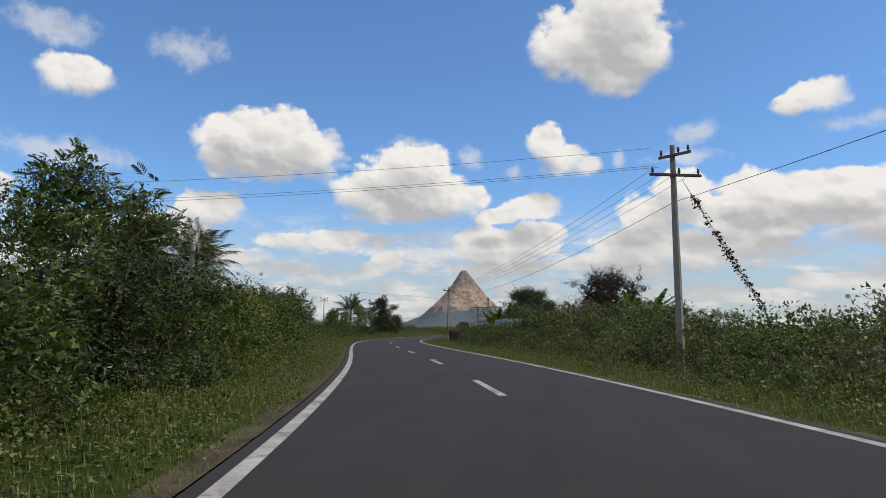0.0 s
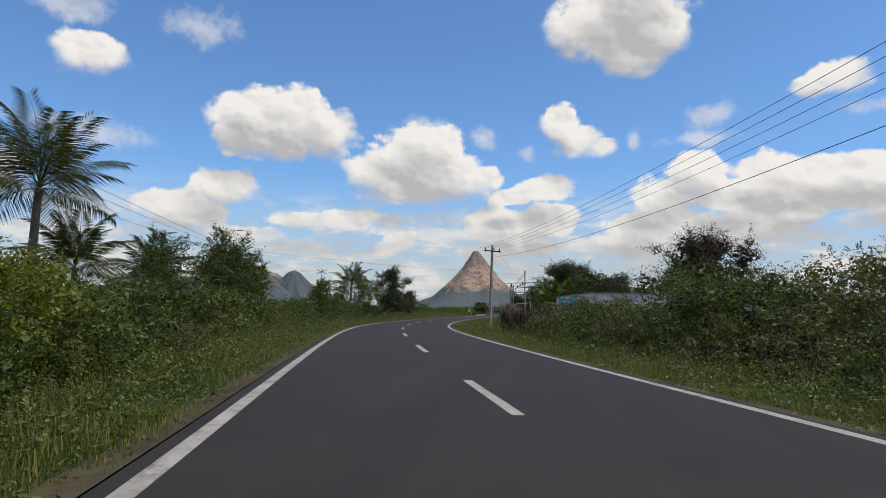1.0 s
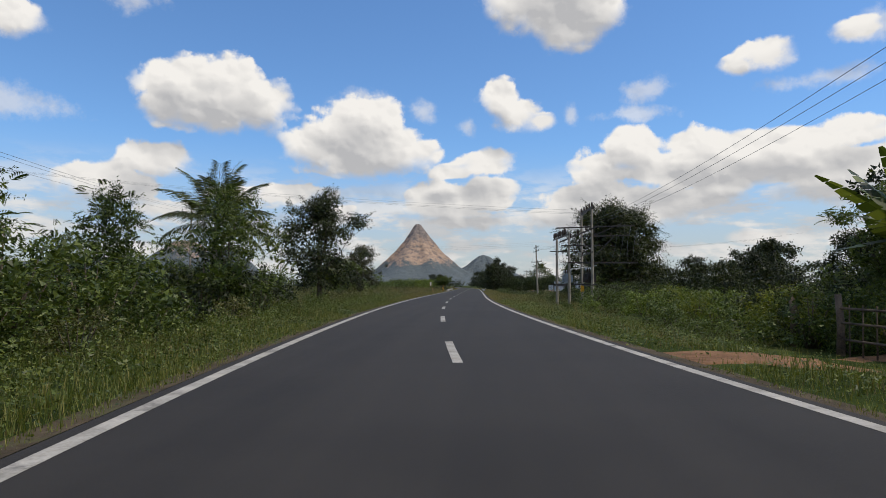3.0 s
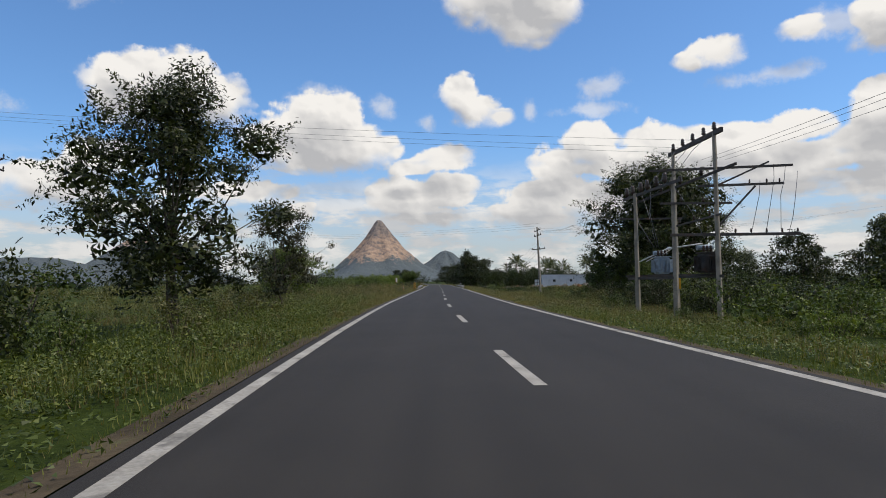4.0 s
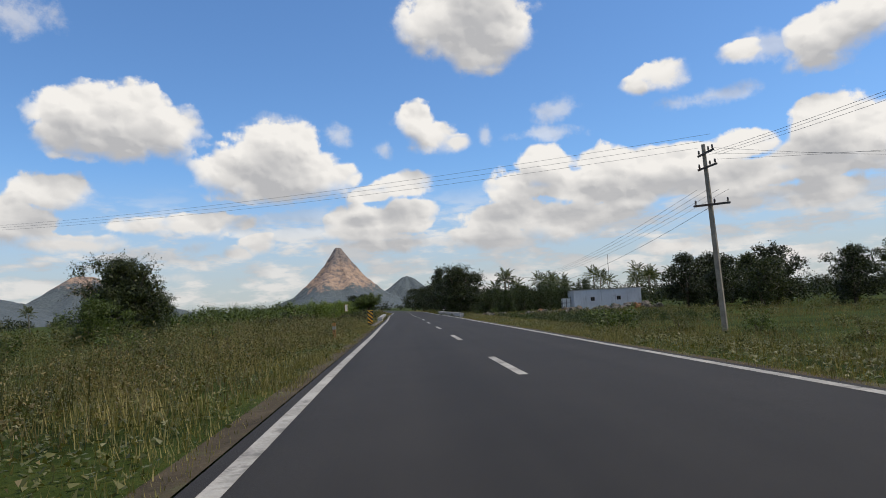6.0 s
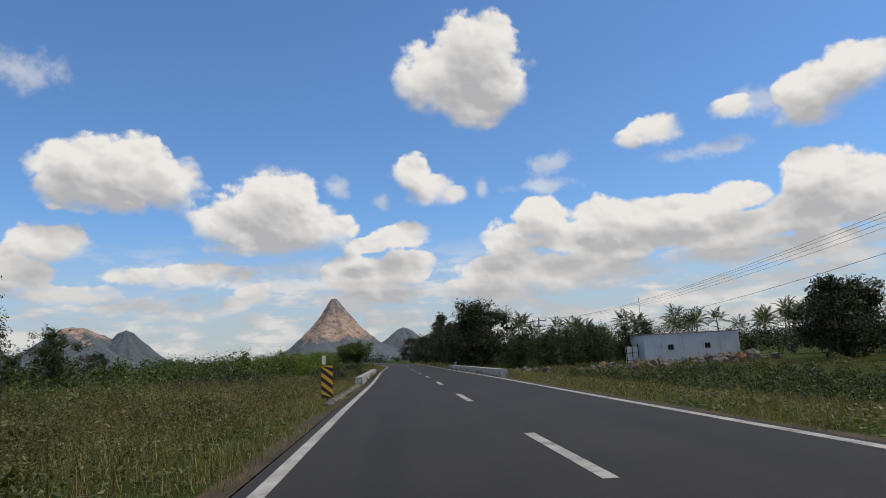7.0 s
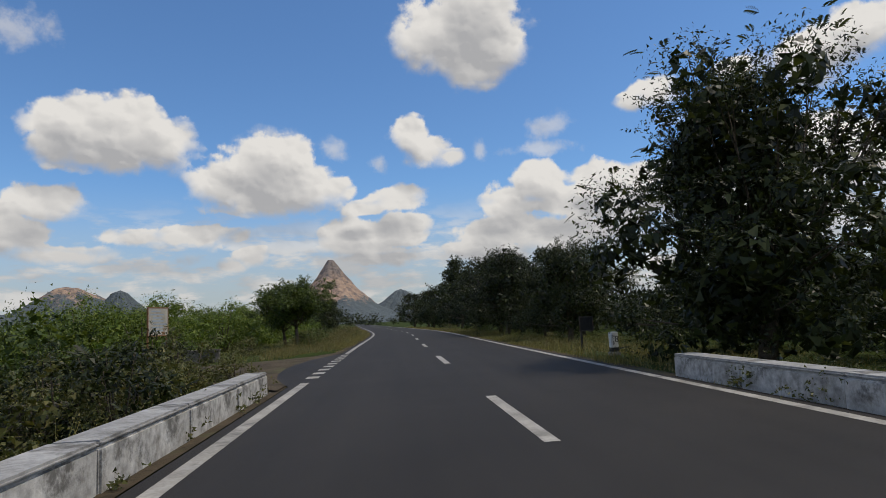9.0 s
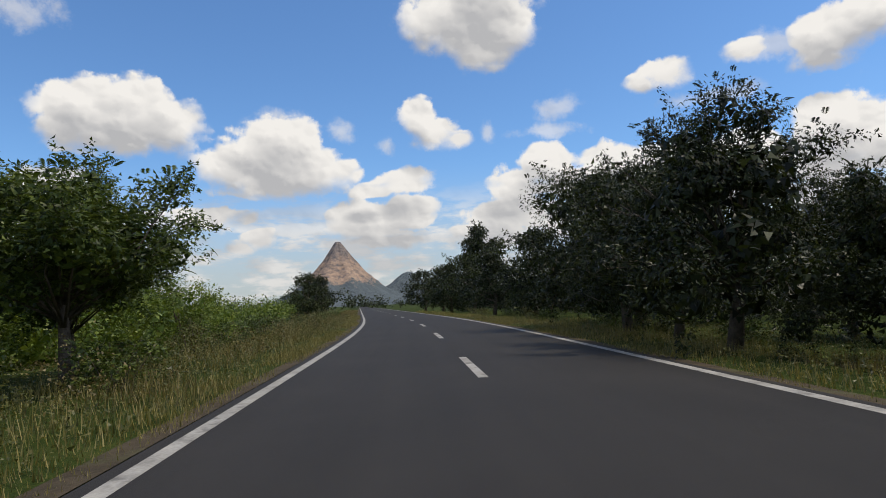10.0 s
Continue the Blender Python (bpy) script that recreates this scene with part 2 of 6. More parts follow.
def ground_material():
    m, t, b = base_material("ground_earth", 0.95)
    a, f = tex_noise(t, 0.35, 6, 0.65), tex_noise(t, 9, 6, 0.7)
    g = tex_noise(t, 38, 5, 0.75)
    v = mnode(t, "ADD", mnode(t, "MULTIPLY", a, 0.45), mnode(t, "ADD", mnode(t, "MULTIPLY", f, 0.28), mnode(t, "MULTIPLY", g, 0.27)))
    c = ramp(t, v, (0.40, (0.014, 0.024, 0.006)), (0.52, (0.044, 0.062, 0.013)), (0.60, (0.075, 0.080, 0.022)), (0.68, (0.080, 0.060, 0.030)))
    b.inputs["Specular IOR Level"].default_value = 0.05
    link(t, c, b.inputs["Base Color"])
    bump(t, b, f, 0.8, 0.06)
    return m


def rock_hill_material(name, bare):
    """Bare granite with dark water streaks and, on the lower slopes, thin scrub tinted with distance haze."""
    m, t, b = base_material(name, 0.9)
    c = t.nodes.new("ShaderNodeTexCoord")
    sep = t.nodes.new("ShaderNodeSeparateXYZ")
    link(t, c.outputs["Object"], sep.inputs[0])
    big = tex_noise(t, 0.012, 6, 0.62, c.outputs["Object"])
    st = tex_noise(t, 0.022, 8, 0.72, vnode(t, "MULTIPLY", c.outputs["Object"], (1, 1, 1.9)))
    fine = tex_noise(t, 0.09, 6, 0.7, c.outputs["Object"])
    rock = ramp(t, st, (0.36, (0.12, 0.11, 0.115)), (0.5, (0.36, 0.25, 0.18)), (0.64, (0.50, 0.345, 0.24)))
    top = smooth(t, mnode(t, "ADD", mnode(t, "MULTIPLY", sep.outputs[2], 1 / bare), big), 2.3, 2.9)
    rock = mixcol(t, mnode(t, "MULTIPLY", top, 0.75), rock, ramp(t, st, (0.38, (0.10, 0.095, 0.10)), (0.62, (0.24, 0.21, 0.195))))
    # scrub shifted to blue-grey, so distance haze is part of its colour
    scrub = ramp(t, fine, (0.35, (0.065, 0.085, 0.10)), (0.65, (0.12, 0.14, 0.14)))
    hgt = mnode(t, "ADD", mnode(t, "MULTIPLY", sep.outputs[2], 1 / bare), mnode(t, "MULTIPLY", mnode(t, "SUBTRACT", big, 0.5), 1.5))
    hgt = mnode(t, "ADD", hgt, mnode(t, "MULTIPLY", mnode(t, "SUBTRACT", fine, 0.5), 0.8))
    col = mixcol(t, smooth(t, hgt, 0.85, 1.1), scrub, rock)
    link(t, col, b.inputs["Base Color"])
    bump(t, b, st, 1.0, 16.0)
    return m


M_ASPHALT = asphalt_material()
M_GROUND = ground_material()
M_PAINT = surface("road_paint", (0.23, 0.215, 0.185), (0.45, 0.42, 0.37), 2.2, 26, 0.8, 0.2, 0.004, (0.10, 0.092, 0.08))
M_SHOULDER = surface("shoulder_soil", (0.040, 0.031, 0.020), (0.105, 0.080, 0.050), 1.1, 14, 0.95, 0.7, 0.03, (0.09, 0.09, 0.04))
M_REDSOIL = surface("red_soil", (0.12, 0.065, 0.034), (0.27, 0.145, 0.075), 0.9, 9, 0.95, 0.6, 0.03)
M_CONCRETE = surface("pole_concrete", (0.20, 0.175, 0.14), (0.35, 0.31, 0.25), 2.0, 30, 0.9, 0.3, 0.006, (0.15, 0.14, 0.12))
M_STEEL = surface("weathered_steel", (0.030, 0.027, 0.025), (0.075, 0.064, 0.056), 4.0, 50, 0.7, 0.2, 0.003, (0.085, 0.042, 0.025), 0.2)
M_CERAMIC = surface("brown_porcelain", (0.03, 0.02, 0.018), (0.07, 0.045, 0.035), 6.0, 40, 0.25, 0.05, 0.002)
M_WIRE = surface("aluminium_wire", (0.10, 0.10, 0.11), (0.18, 0.18, 0.19), 5.0, 40, 0.5, 0.05, 0.001, None, 0.6)
M_WHITEWASH = surface("whitewashed_masonry", (0.24, 0.225, 0.20), (0.64, 0.62, 0.58), 2.6, 11, 0.9, 0.5, 0.02, (0.06, 0.055, 0.045))
M_WALLTOP = surface("weathered_concrete_top", (0.19, 0.18, 0.165), (0.36, 0.35, 0.32), 1.4, 22, 0.92, 0.4, 0.012, (0.09, 0.085, 0.07))
M_GREYWASH = surface("dirty_grey_masonry", (0.18, 0.175, 0.165), (0.46, 0.45, 0.43), 1.2, 14, 0.92, 0.4, 0.015, (0.06, 0.055, 0.045))
M_HUT = surface("limewashed_plaster", (0.48, 0.49, 0.51), (0.64, 0.645, 0.66), 0.5, 10, 0.9, 0.2, 0.01, (0.36, 0.36, 0.36))


def streaked(m):
    """Adds long rain streaks down a plastered wall."""
    t = m.node_tree
    b = t.nodes["Principled BSDF"]
    col = b.inputs["Base Color"].links[0].from_socket
    c = t.nodes.new("ShaderNodeTexCoord")
    v = tex_noise(t, 1.0, 6, 0.7, vnode(t, "MULTIPLY", c.outputs["Object"], (3.2, 3.2, 0.35)))
    link(t, mixcol(t, mnode(t, "MULTIPLY", smooth(t, v, 0.54, 0.72), 0.65), col, (0.20, 0.195, 0.185)), b.inputs["Base Color"])


streaked(M_HUT)
streaked(M_WHITEWASH)
M_BARK = surface("bark", (0.06, 0.048, 0.036), (0.15, 0.12, 0.09), 5.0, 26, 0.95, 0.8, 0.03)
M_PALMBARK = surface("palm_bark", (0.11, 0.095, 0.075), (0.22, 0.19, 0.15), 6.0, 22, 0.95, 0.7, 0.03)
M_STICK = surface("dry_sticks", (0.055, 0.040, 0.030), (0.19, 0.14, 0.10), 3.0, 30, 0.95, 0.4, 0.01)
M_STONE = surface("rubble_stone", (0.075, 0.066, 0.056), (0.215, 0.190, 0.160), 2.0, 18, 0.92, 0.6, 0.02)
M_YELLOW = surface("yellow_sign_sheet", (0.62, 0.31, 0.015), (0.72, 0.38, 0.02), 3.0, 30, 0.45, 0.05, 0.002)
M_ORANGE = surface("faded_orange_paint", (0.34, 0.17, 0.05), (0.50, 0.27, 0.09), 3.0, 30, 0.8, 0.1, 0.003, (0.22, 0.12, 0.06))
M_BLACK = surface("black_sign_sheet", (0.012, 0.012, 0.013), (0.022, 0.022, 0.023), 3.0, 30, 0.45, 0.05, 0.002)
M_WHITE = surface("white_paint", (0.62, 0.62, 0.60), (0.78, 0.78, 0.76), 3.0, 30, 0.7, 0.1, 0.003, (0.34, 0.33, 0.30))
M_AGED = surface("aged_white_paint", (0.30, 0.27, 0.21), (0.50, 0.47, 0.40), 2.5, 18, 0.8, 0.1, 0.003, (0.20, 0.11, 0.06))
M_REDPAINT = surface("red_road_paint", (0.22, 0.07, 0.06), (0.36, 0.14, 0.12), 6.0, 30, 0.8, 0.2, 0.004)
M_RUST = surface("rusty_steel", (0.16, 0.075, 0.035), (0.32, 0.17, 0.09), 5.0, 40, 0.85, 0.3, 0.004)
M_TANK = surface("grey_transformer_paint", (0.24, 0.29, 0.34), (0.36, 0.42, 0.47), 2.0, 25, 0.5, 0.1, 0.003, (0.16, 0.15, 0.14))
M_BLUEPAINT = surface("turquoise_wall_paint", (0.06, 0.36, 0.42), (0.10, 0.46, 0.52), 1.0, 15, 0.8, 0.1, 0.004)
M_INK = surface("blue_letter_paint", (0.07, 0.13, 0.42), (0.10, 0.18, 0.50), 2.0, 15, 0.8, 0.1, 0.003)
M_DARK = surface("dark_opening", (0.02, 0.02, 0.02), (0.035, 0.034, 0.033), 2.0, 15, 0.9, 0.1, 0.004)
# tones pushed near black, putting the dark trees' shade into the leaf colour
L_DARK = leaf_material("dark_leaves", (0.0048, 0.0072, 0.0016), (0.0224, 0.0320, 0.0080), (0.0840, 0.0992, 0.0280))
L_MID = leaf_material("mid_leaves", (0.013, 0.022, 0.004), (0.061, 0.091, 0.016), (0.169, 0.207, 0.042))
L_LIGHT = leaf_material("light_leaves", (0.049, 0.060, 0.006), (0.140, 0.170, 0.019), (0.284, 0.300, 0.053), 0.4)
L_DEEP = leaf_material("deep_green_leaves", (0.007, 0.013, 0.003), (0.033, 0.051, 0.010), (0.118, 0.149, 0.032))
L_VERGE = leaf_material("verge_herb_leaves", (0.030, 0.046, 0.008), (0.107, 0.139, 0.026), (0.218, 0.231, 0.054))
L_OLIVE = leaf_material("olive_leaves", (0.034, 0.040, 0.010), (0.116, 0.121, 0.034), (0.188, 0.164, 0.057))
L_BROWN = leaf_material("brown_leaves", (0.014, 0.010, 0.006), (0.048, 0.035, 0.022), (0.130, 0.092, 0.061))
L_PALM = leaf_material("palm_fronds", (0.016, 0.024, 0.006), (0.056, 0.073, 0.020), (0.173, 0.178, 0.064))
L_GRASS = leaf_material("verge_grass_blades", (0.053, 0.073, 0.012), (0.140, 0.163, 0.030), (0.293, 0.255, 0.083))
L_DRY = leaf_material("dry_grass_blades", (0.083, 0.065, 0.023), (0.182, 0.140, 0.053), (0.334, 0.261, 0.110))
L_STRAW = leaf_material("straw_green_blades", (0.078, 0.076, 0.021), (0.208, 0.184, 0.055), (0.395, 0.315, 0.123))
L_THATCH = leaf_material("dry_palm_strips", (0.012, 0.009, 0.006), (0.042, 0.030, 0.020), (0.115, 0.082, 0.055), 0.15)
L_DULL = leaf_material("dull_green_leaves", (0.012, 0.013, 0.006), (0.049, 0.049, 0.020), (0.143, 0.132, 0.060))
L_CROP = leaf_material("crop_leaves", (0.046, 0.072, 0.008), (0.119, 0.169, 0.022), (0.259, 0.304, 0.056))

# ---- the road's line ----
CURVE = [4.25, 4.25, 4.04, 3.14, -0.96, -1.94, -6.07, -5.38, -1.79, -1.86, -0.92, -1.52, 0.84, -0.92, 1.1, -1.11, 1.35, 0.09, -0.69, -0.24, -0.73, 2.2, 2.22, 1.2, 0.0]
HALF = 3.116                      # from the middle line to an edge line
DASH, PHASE = 10.35, 4.87
_s = np.arange(-80.0, 900.0, 0.5)
_k = np.interp(_s, -13.8 + 13.8 * np.arange(len(CURVE)), np.array(CURVE) / 1000)
_h = np.cumsum(_k) * 0.5
_h -= _h[np.argmin(abs(_s - 195.5))]
_x, _y = np.cumsum(-np.sin(_h)) * 0.5, np.cumsum(np.cos(_h)) * 0.5
_o = np.argmin(abs(_s))
_x, _y = _x - _x[_o], _y - _y[_o]


def head(s):
    return float(np.interp(s, _s, _h))


def spot(s, l):
    """The place at s metres along the road and l metres to the right of its middle."""
    h = head(s)
    return float(np.interp(s, _s, _x)) + l * math.cos(h), float(np.interp(s, _s, _y)) + l * math.sin(h)


def road_coords(x, y):
    q = np.argmin((_x[None] - np.asarray(x)[:, None]) ** 2 + (_y[None] - np.asarray(y)[:, None]) ** 2, 1)
    dx, dy = x - _x[q], y - _y[q]
    return _s[q] - dx * np.sin(_h[q]) + dy * np.cos(_h[q]), dx * np.cos(_h[q]) + dy * np.sin(_h[q])


def step(v, a, b):
    t = np.clip((v - a) / (b - a), 0, 1)
    return t * t * (3 - 2 * t)


def ground_height(s, l):
    """The lie of the land beside the road."""
    s, l = np.asarray(s, float), np.asarray(l, float)
    right = -0.5 * step(l, 4.2, 9.5)
    left = -0.12 * step(-l, 4.2, 9) - 0.75 * step(-l, 4.0, 7.5) * step(s, 200, 209) * (1 - step(s, 236, 244)) - 0.25 * step(-l, 8, 20)
    return -0.05 + np.where(l > 0, right, left)


def lie(s, l):
    return float(ground_height(s, l))


# ---- helpers for things ----
def part(name, mesh, material, parent=None, label=""):
    """Links a bmesh or mesh as one object under a thing."""
    if isinstance(mesh, bmesh.types.BMesh):
        me = bpy.data.meshes.new(name)
        mesh.to_mesh(me)
        mesh.free()
    else:
        me = mesh
    if material is not None and not me.materials:
        me.materials.append(material)
    ob = new(name, me)
    if parent is not None:
        ob.parent = parent
    if label:
        tagged(ob, label)
    return ob


def thing(name, label, category, m=None, group="", kind=""):
    ob = new(name)
    ob.empty_display_size = 0.2
    if m is not None:
        ob.matrix_basis = m
    return tagged(ob, label, category, group, kind)


def at(s, l, z=None, turn=0.0):
    x, y = spot(s, l)
    return pose(x, y, lie(s, l) if z is None else z, 0, 0, math.degrees(head(s)) + turn)


def box(bm, size, place=(0, 0, 0), turn=None, bevel=0.0):
    m = Matrix.Translation(place) @ (turn or Matrix()) @ Matrix.Diagonal((*size, 1))
    made = bmesh.ops.create_cube(bm, size=1.0, matrix=m)["verts"]
    if bevel:
        edges = list({e for v in made for e in v.link_edges})
        bmesh.ops.bevel(bm, geom=edges, offset=bevel, segments=2, affect="EDGES")
    return bm


def tube(bm, pts, radii, sides=7, cap=True):
    """A bent, tapered rod through the points."""
    rings = []
    for i, p in enumerate(pts):
        p = Vector(p)
        d = (Vector(pts[min(i + 1, len(pts) - 1)]) - Vector(pts[max(i - 1, 0)])).normalized()
        a = d.orthogonal().normalized() if abs(d.z) < 0.9 else (Vector((1, 0, 0)) - d * d.x).normalized()
        b = d.cross(a)
        r = radii[i] if not isinstance(radii, (int, float)) else radii
        rings.append([bm.verts.new(p + (a * math.cos(q) + b * math.sin(q)) * r) for q in (6.28318 * k / sides for k in range(sides))])
    for lo, hi in zip(rings, rings[1:]):
        for k in range(sides):
            f = bm.faces.new((lo[k], lo[(k + 1) % sides], hi[(k + 1) % sides], hi[k]))
            f.smooth = sides > 4
    if cap:
        bm.faces.new(rings[-1])
        bm.faces.new(rings[0][::-1])
    return bm


def quads(name, verts, n):
    """A mesh of n loose faces, three- or four-cornered as the array is."""
    me = bpy.data.meshes.new(name)
    c = np.shape(verts)[1]
    me.vertices.add(c * n)
    me.vertices.foreach_set("co", np.ascontiguousarray(verts, dtype=np.float32).ravel())
    me.loops.add(c * n)
    me.loops.foreach_set("vertex_index", np.arange(c * n, dtype=np.int32))
    me.polygons.add(n)
    me.polygons.foreach_set("loop_start", np.arange(0, c * n, c, dtype=np.int32))
    me.polygons.foreach_set("loop_total", np.full(n, c, dtype=np.int32))
    me.update(calc_edges=True)
    me.validate()
    return me


def unit(v):
    return v / (np.linalg.norm(v, axis=-1, keepdims=True) + 1e-9)


def leaves(rng, clumps, n, size, slim=2.4, droop=0.3, fill=0.55, simple=True):
    """Loose leaves set round clumps (x, y, z, radius): corners of n bent diamonds, or of plain pointed leaves."""
    c = np.array(clumps, float)
    w = c[:, 3] ** 2
    pick = rng.choice(len(c), n, p=w / w.sum())
    out = unit(rng.normal(size=(n, 3)))
    out[:, 2] = np.where(out[:, 2] < -0.35, -out[:, 2], out[:, 2])
    rad = c[pick, 3] * (fill + (1.08 - fill) * rng.random(n) ** 0.6)
    mid = c[pick, :3] + out * rad[:, None] * [1, 1, 0.85]
    axis = unit(out * 0.7 + rng.normal(size=(n, 3)) * 0.75 + [0, 0, -droop])
    side = unit(np.cross(axis, unit(out + rng.normal(size=(n, 3)) * 0.5)))
    up = np.cross(side, axis)
    ln = size * (0.6 + 0.8 * rng.random(n))[:, None]
    wd = ln / slim
    if simple:
        q = 0.25 + 0.3 * rng.random(n)[:, None]
        return np.stack([mid + axis * ln * q + side * wd * 0.62, mid + axis * ln * 1.05, mid + axis * ln * (0.55 - q) - side * wd * 0.62], 1)
    return np.stack([mid, mid + axis * ln * 0.45 + side * wd * 0.5 + up * wd * 0.12, mid + axis * ln - up * ln * 0.08, mid + axis * ln * 0.45 - side * wd * 0.5 + up * wd * 0.12], 1)


def cores(rng, clumps, size=0.6, many=16, leaf=0.24):
    """Closed inner foliage of the clumps, as loose overlapping large leaves."""
    c = np.array(clumps, float)
    n = many * len(c)
    pick = np.repeat(np.arange(len(c)), many)
    out = unit(rng.normal(size=(n, 3)))
    mid = c[pick, :3] + out * (c[pick, 3] * size * (0.75 + 0.35 * rng.random(n)))[:, None]
    a = unit(np.cross(out, rng.normal(size=(n, 3))))
    b = unit(np.cross(out, a) + out * 0.5 * rng.normal(size=(n, 1)))
    r = (c[pick, 3] * leaf)[:, None]
    return np.stack([mid - a * r, mid - b * r * 0.9 - out * r * 0.3, mid + a * r * 0.9 + b * r * 0.7], 1)


def sprays(rng, clumps, n, length, pairs=5, droop=0.3, reach=1.0):
    """Feathered compound leaves standing out of the clumps: a row of leaflets to both sides of a stalk."""
    c = np.array(clumps, float)
    w = c[:, 3] ** 2
    pick = rng.choice(len(c), n, p=w / w.sum())
    out = unit(rng.normal(size=(n, 3)))
    out[:, 2] = np.where(out[:, 2] < -0.1, -out[:, 2], out[:, 2])
    root = c[pick, :3] + out * (c[pick, 3] * (0.55 + 0.45 * reach * rng.random(n)))[:, None]
    axis = unit(out + rng.normal(size=(n, 3)) * 0.45 + [0, 0, 0.15])
    side = unit(np.cross(axis, np.array([0, 0, 1.0]) + 0.25 * rng.normal(size=(n, 3))))
    up = np.cross(side, axis)
    ln = (length * (0.65 + 0.7 * rng.random(n)))[:, None]
    res = []
    for k in range(pairs):
        f = 0.18 + 0.82 * (k + 0.5) / pairs
        p = root + axis * ln * f - np.array([0, 0, 1.0]) * ln * droop * f * f
        le = ln * 0.40 * (1 - 0.55 * abs(f - 0.45))
        for sd in (-1, 1):
            d = unit(side * sd + axis * 0.55 - up * 0.15)
            wd = axis * le * 0.20
            res.append(np.stack([p - wd * 0.6, p + d * le - up * le * 0.12, p + d * le * 0.35 + wd], 1))
    return np.concatenate(res)


PROTO = {}


def put(key, builder, m):
    """Places one more of a kind: the first is built, the others copied."""
    if key in PROTO:
        sc = PROTO[key].scale
        return copy_thing(PROTO[key], m @ Matrix.Diagonal((1 / sc.x, 1 / sc.y, 1 / sc.z, 1)))
    ob = builder()
    ob.matrix_basis = m
    PROTO[key] = ob
    return ob

# ---- ground, road and markings ----
def build_ground():
    near_x = np.r_[-4900, -3000, -1800, -1000, -600, -350, -220, -150, np.arange(-110, 60, 2.0), 70, 90, 130, 200, 320, 550, 1000, 1800, 3000, 4900]
    near_y = np.r_[-4900, -2500, -1200, -500, -200, -90, np.arange(-50, 480, 2.5), 500, 560, 650, 800, 1100, 1700, 2600, 3800, 4900]
    gx, gy = np.meshgrid(near_x, near_y)
    x, y = gx.ravel(), gy.ravel()
    s, l = road_coords(x, y)
    z = ground_height(s, l)
    bump_ = np.array([noise.noise(Vector((a * 0.13, b * 0.13, 3.0))) + 0.5 * noise.noise(Vector((a * 0.4, b * 0.4, 9.0))) for a, b in zip(x, y)])
    z = z + 0.13 * bump_ * step(abs(l), 4.5, 8.0) * (abs(l) < 400)
    nx, ny = len(near_x), len(near_y)
    faces = [(j * nx + i, j * nx + i + 1, (j + 1) * nx + i + 1, (j + 1) * nx + i) for j in range(ny - 1) for i in range(nx - 1)]
    me = bpy.data.meshes.new("ground")
    me.from_pydata(np.stack([x, y, z], 1).tolist(), [], faces)
    me.polygons.foreach_set("use_smooth", [True] * len(faces))
    tagged(part("ground", me, M_GROUND), "earthy ground with patchy grass beside the road", "ground", kind="structure")


def ribbon(name, s0, s1, edges, heights, ds=1.0, wob=0.0, rng=None):
    """A strip along the road between offsets, with heights across it."""
    ss = np.arange(s0, s1 + 0.01, ds)
    vs, fs = [], []
    n = len(edges)
    for s in ss:
        for i, (l, z) in enumerate(zip(edges, heights)):
            w = wob * noise.noise(Vector((s * 0.35, l, 5.0))) if wob and i in (0, n - 1) and abs(l) > HALF + 0.3 else 0
            vs.append((*spot(s, l + w), z))
    for a in range(len(ss) - 1):
        for i in range(n - 1):
            fs.append((a * n + i, a * n + i + 1, (a + 1) * n + i + 1, (a + 1) * n + i))
    me = bpy.data.meshes.new(name)
    me.from_pydata(vs, [], fs)
    return me


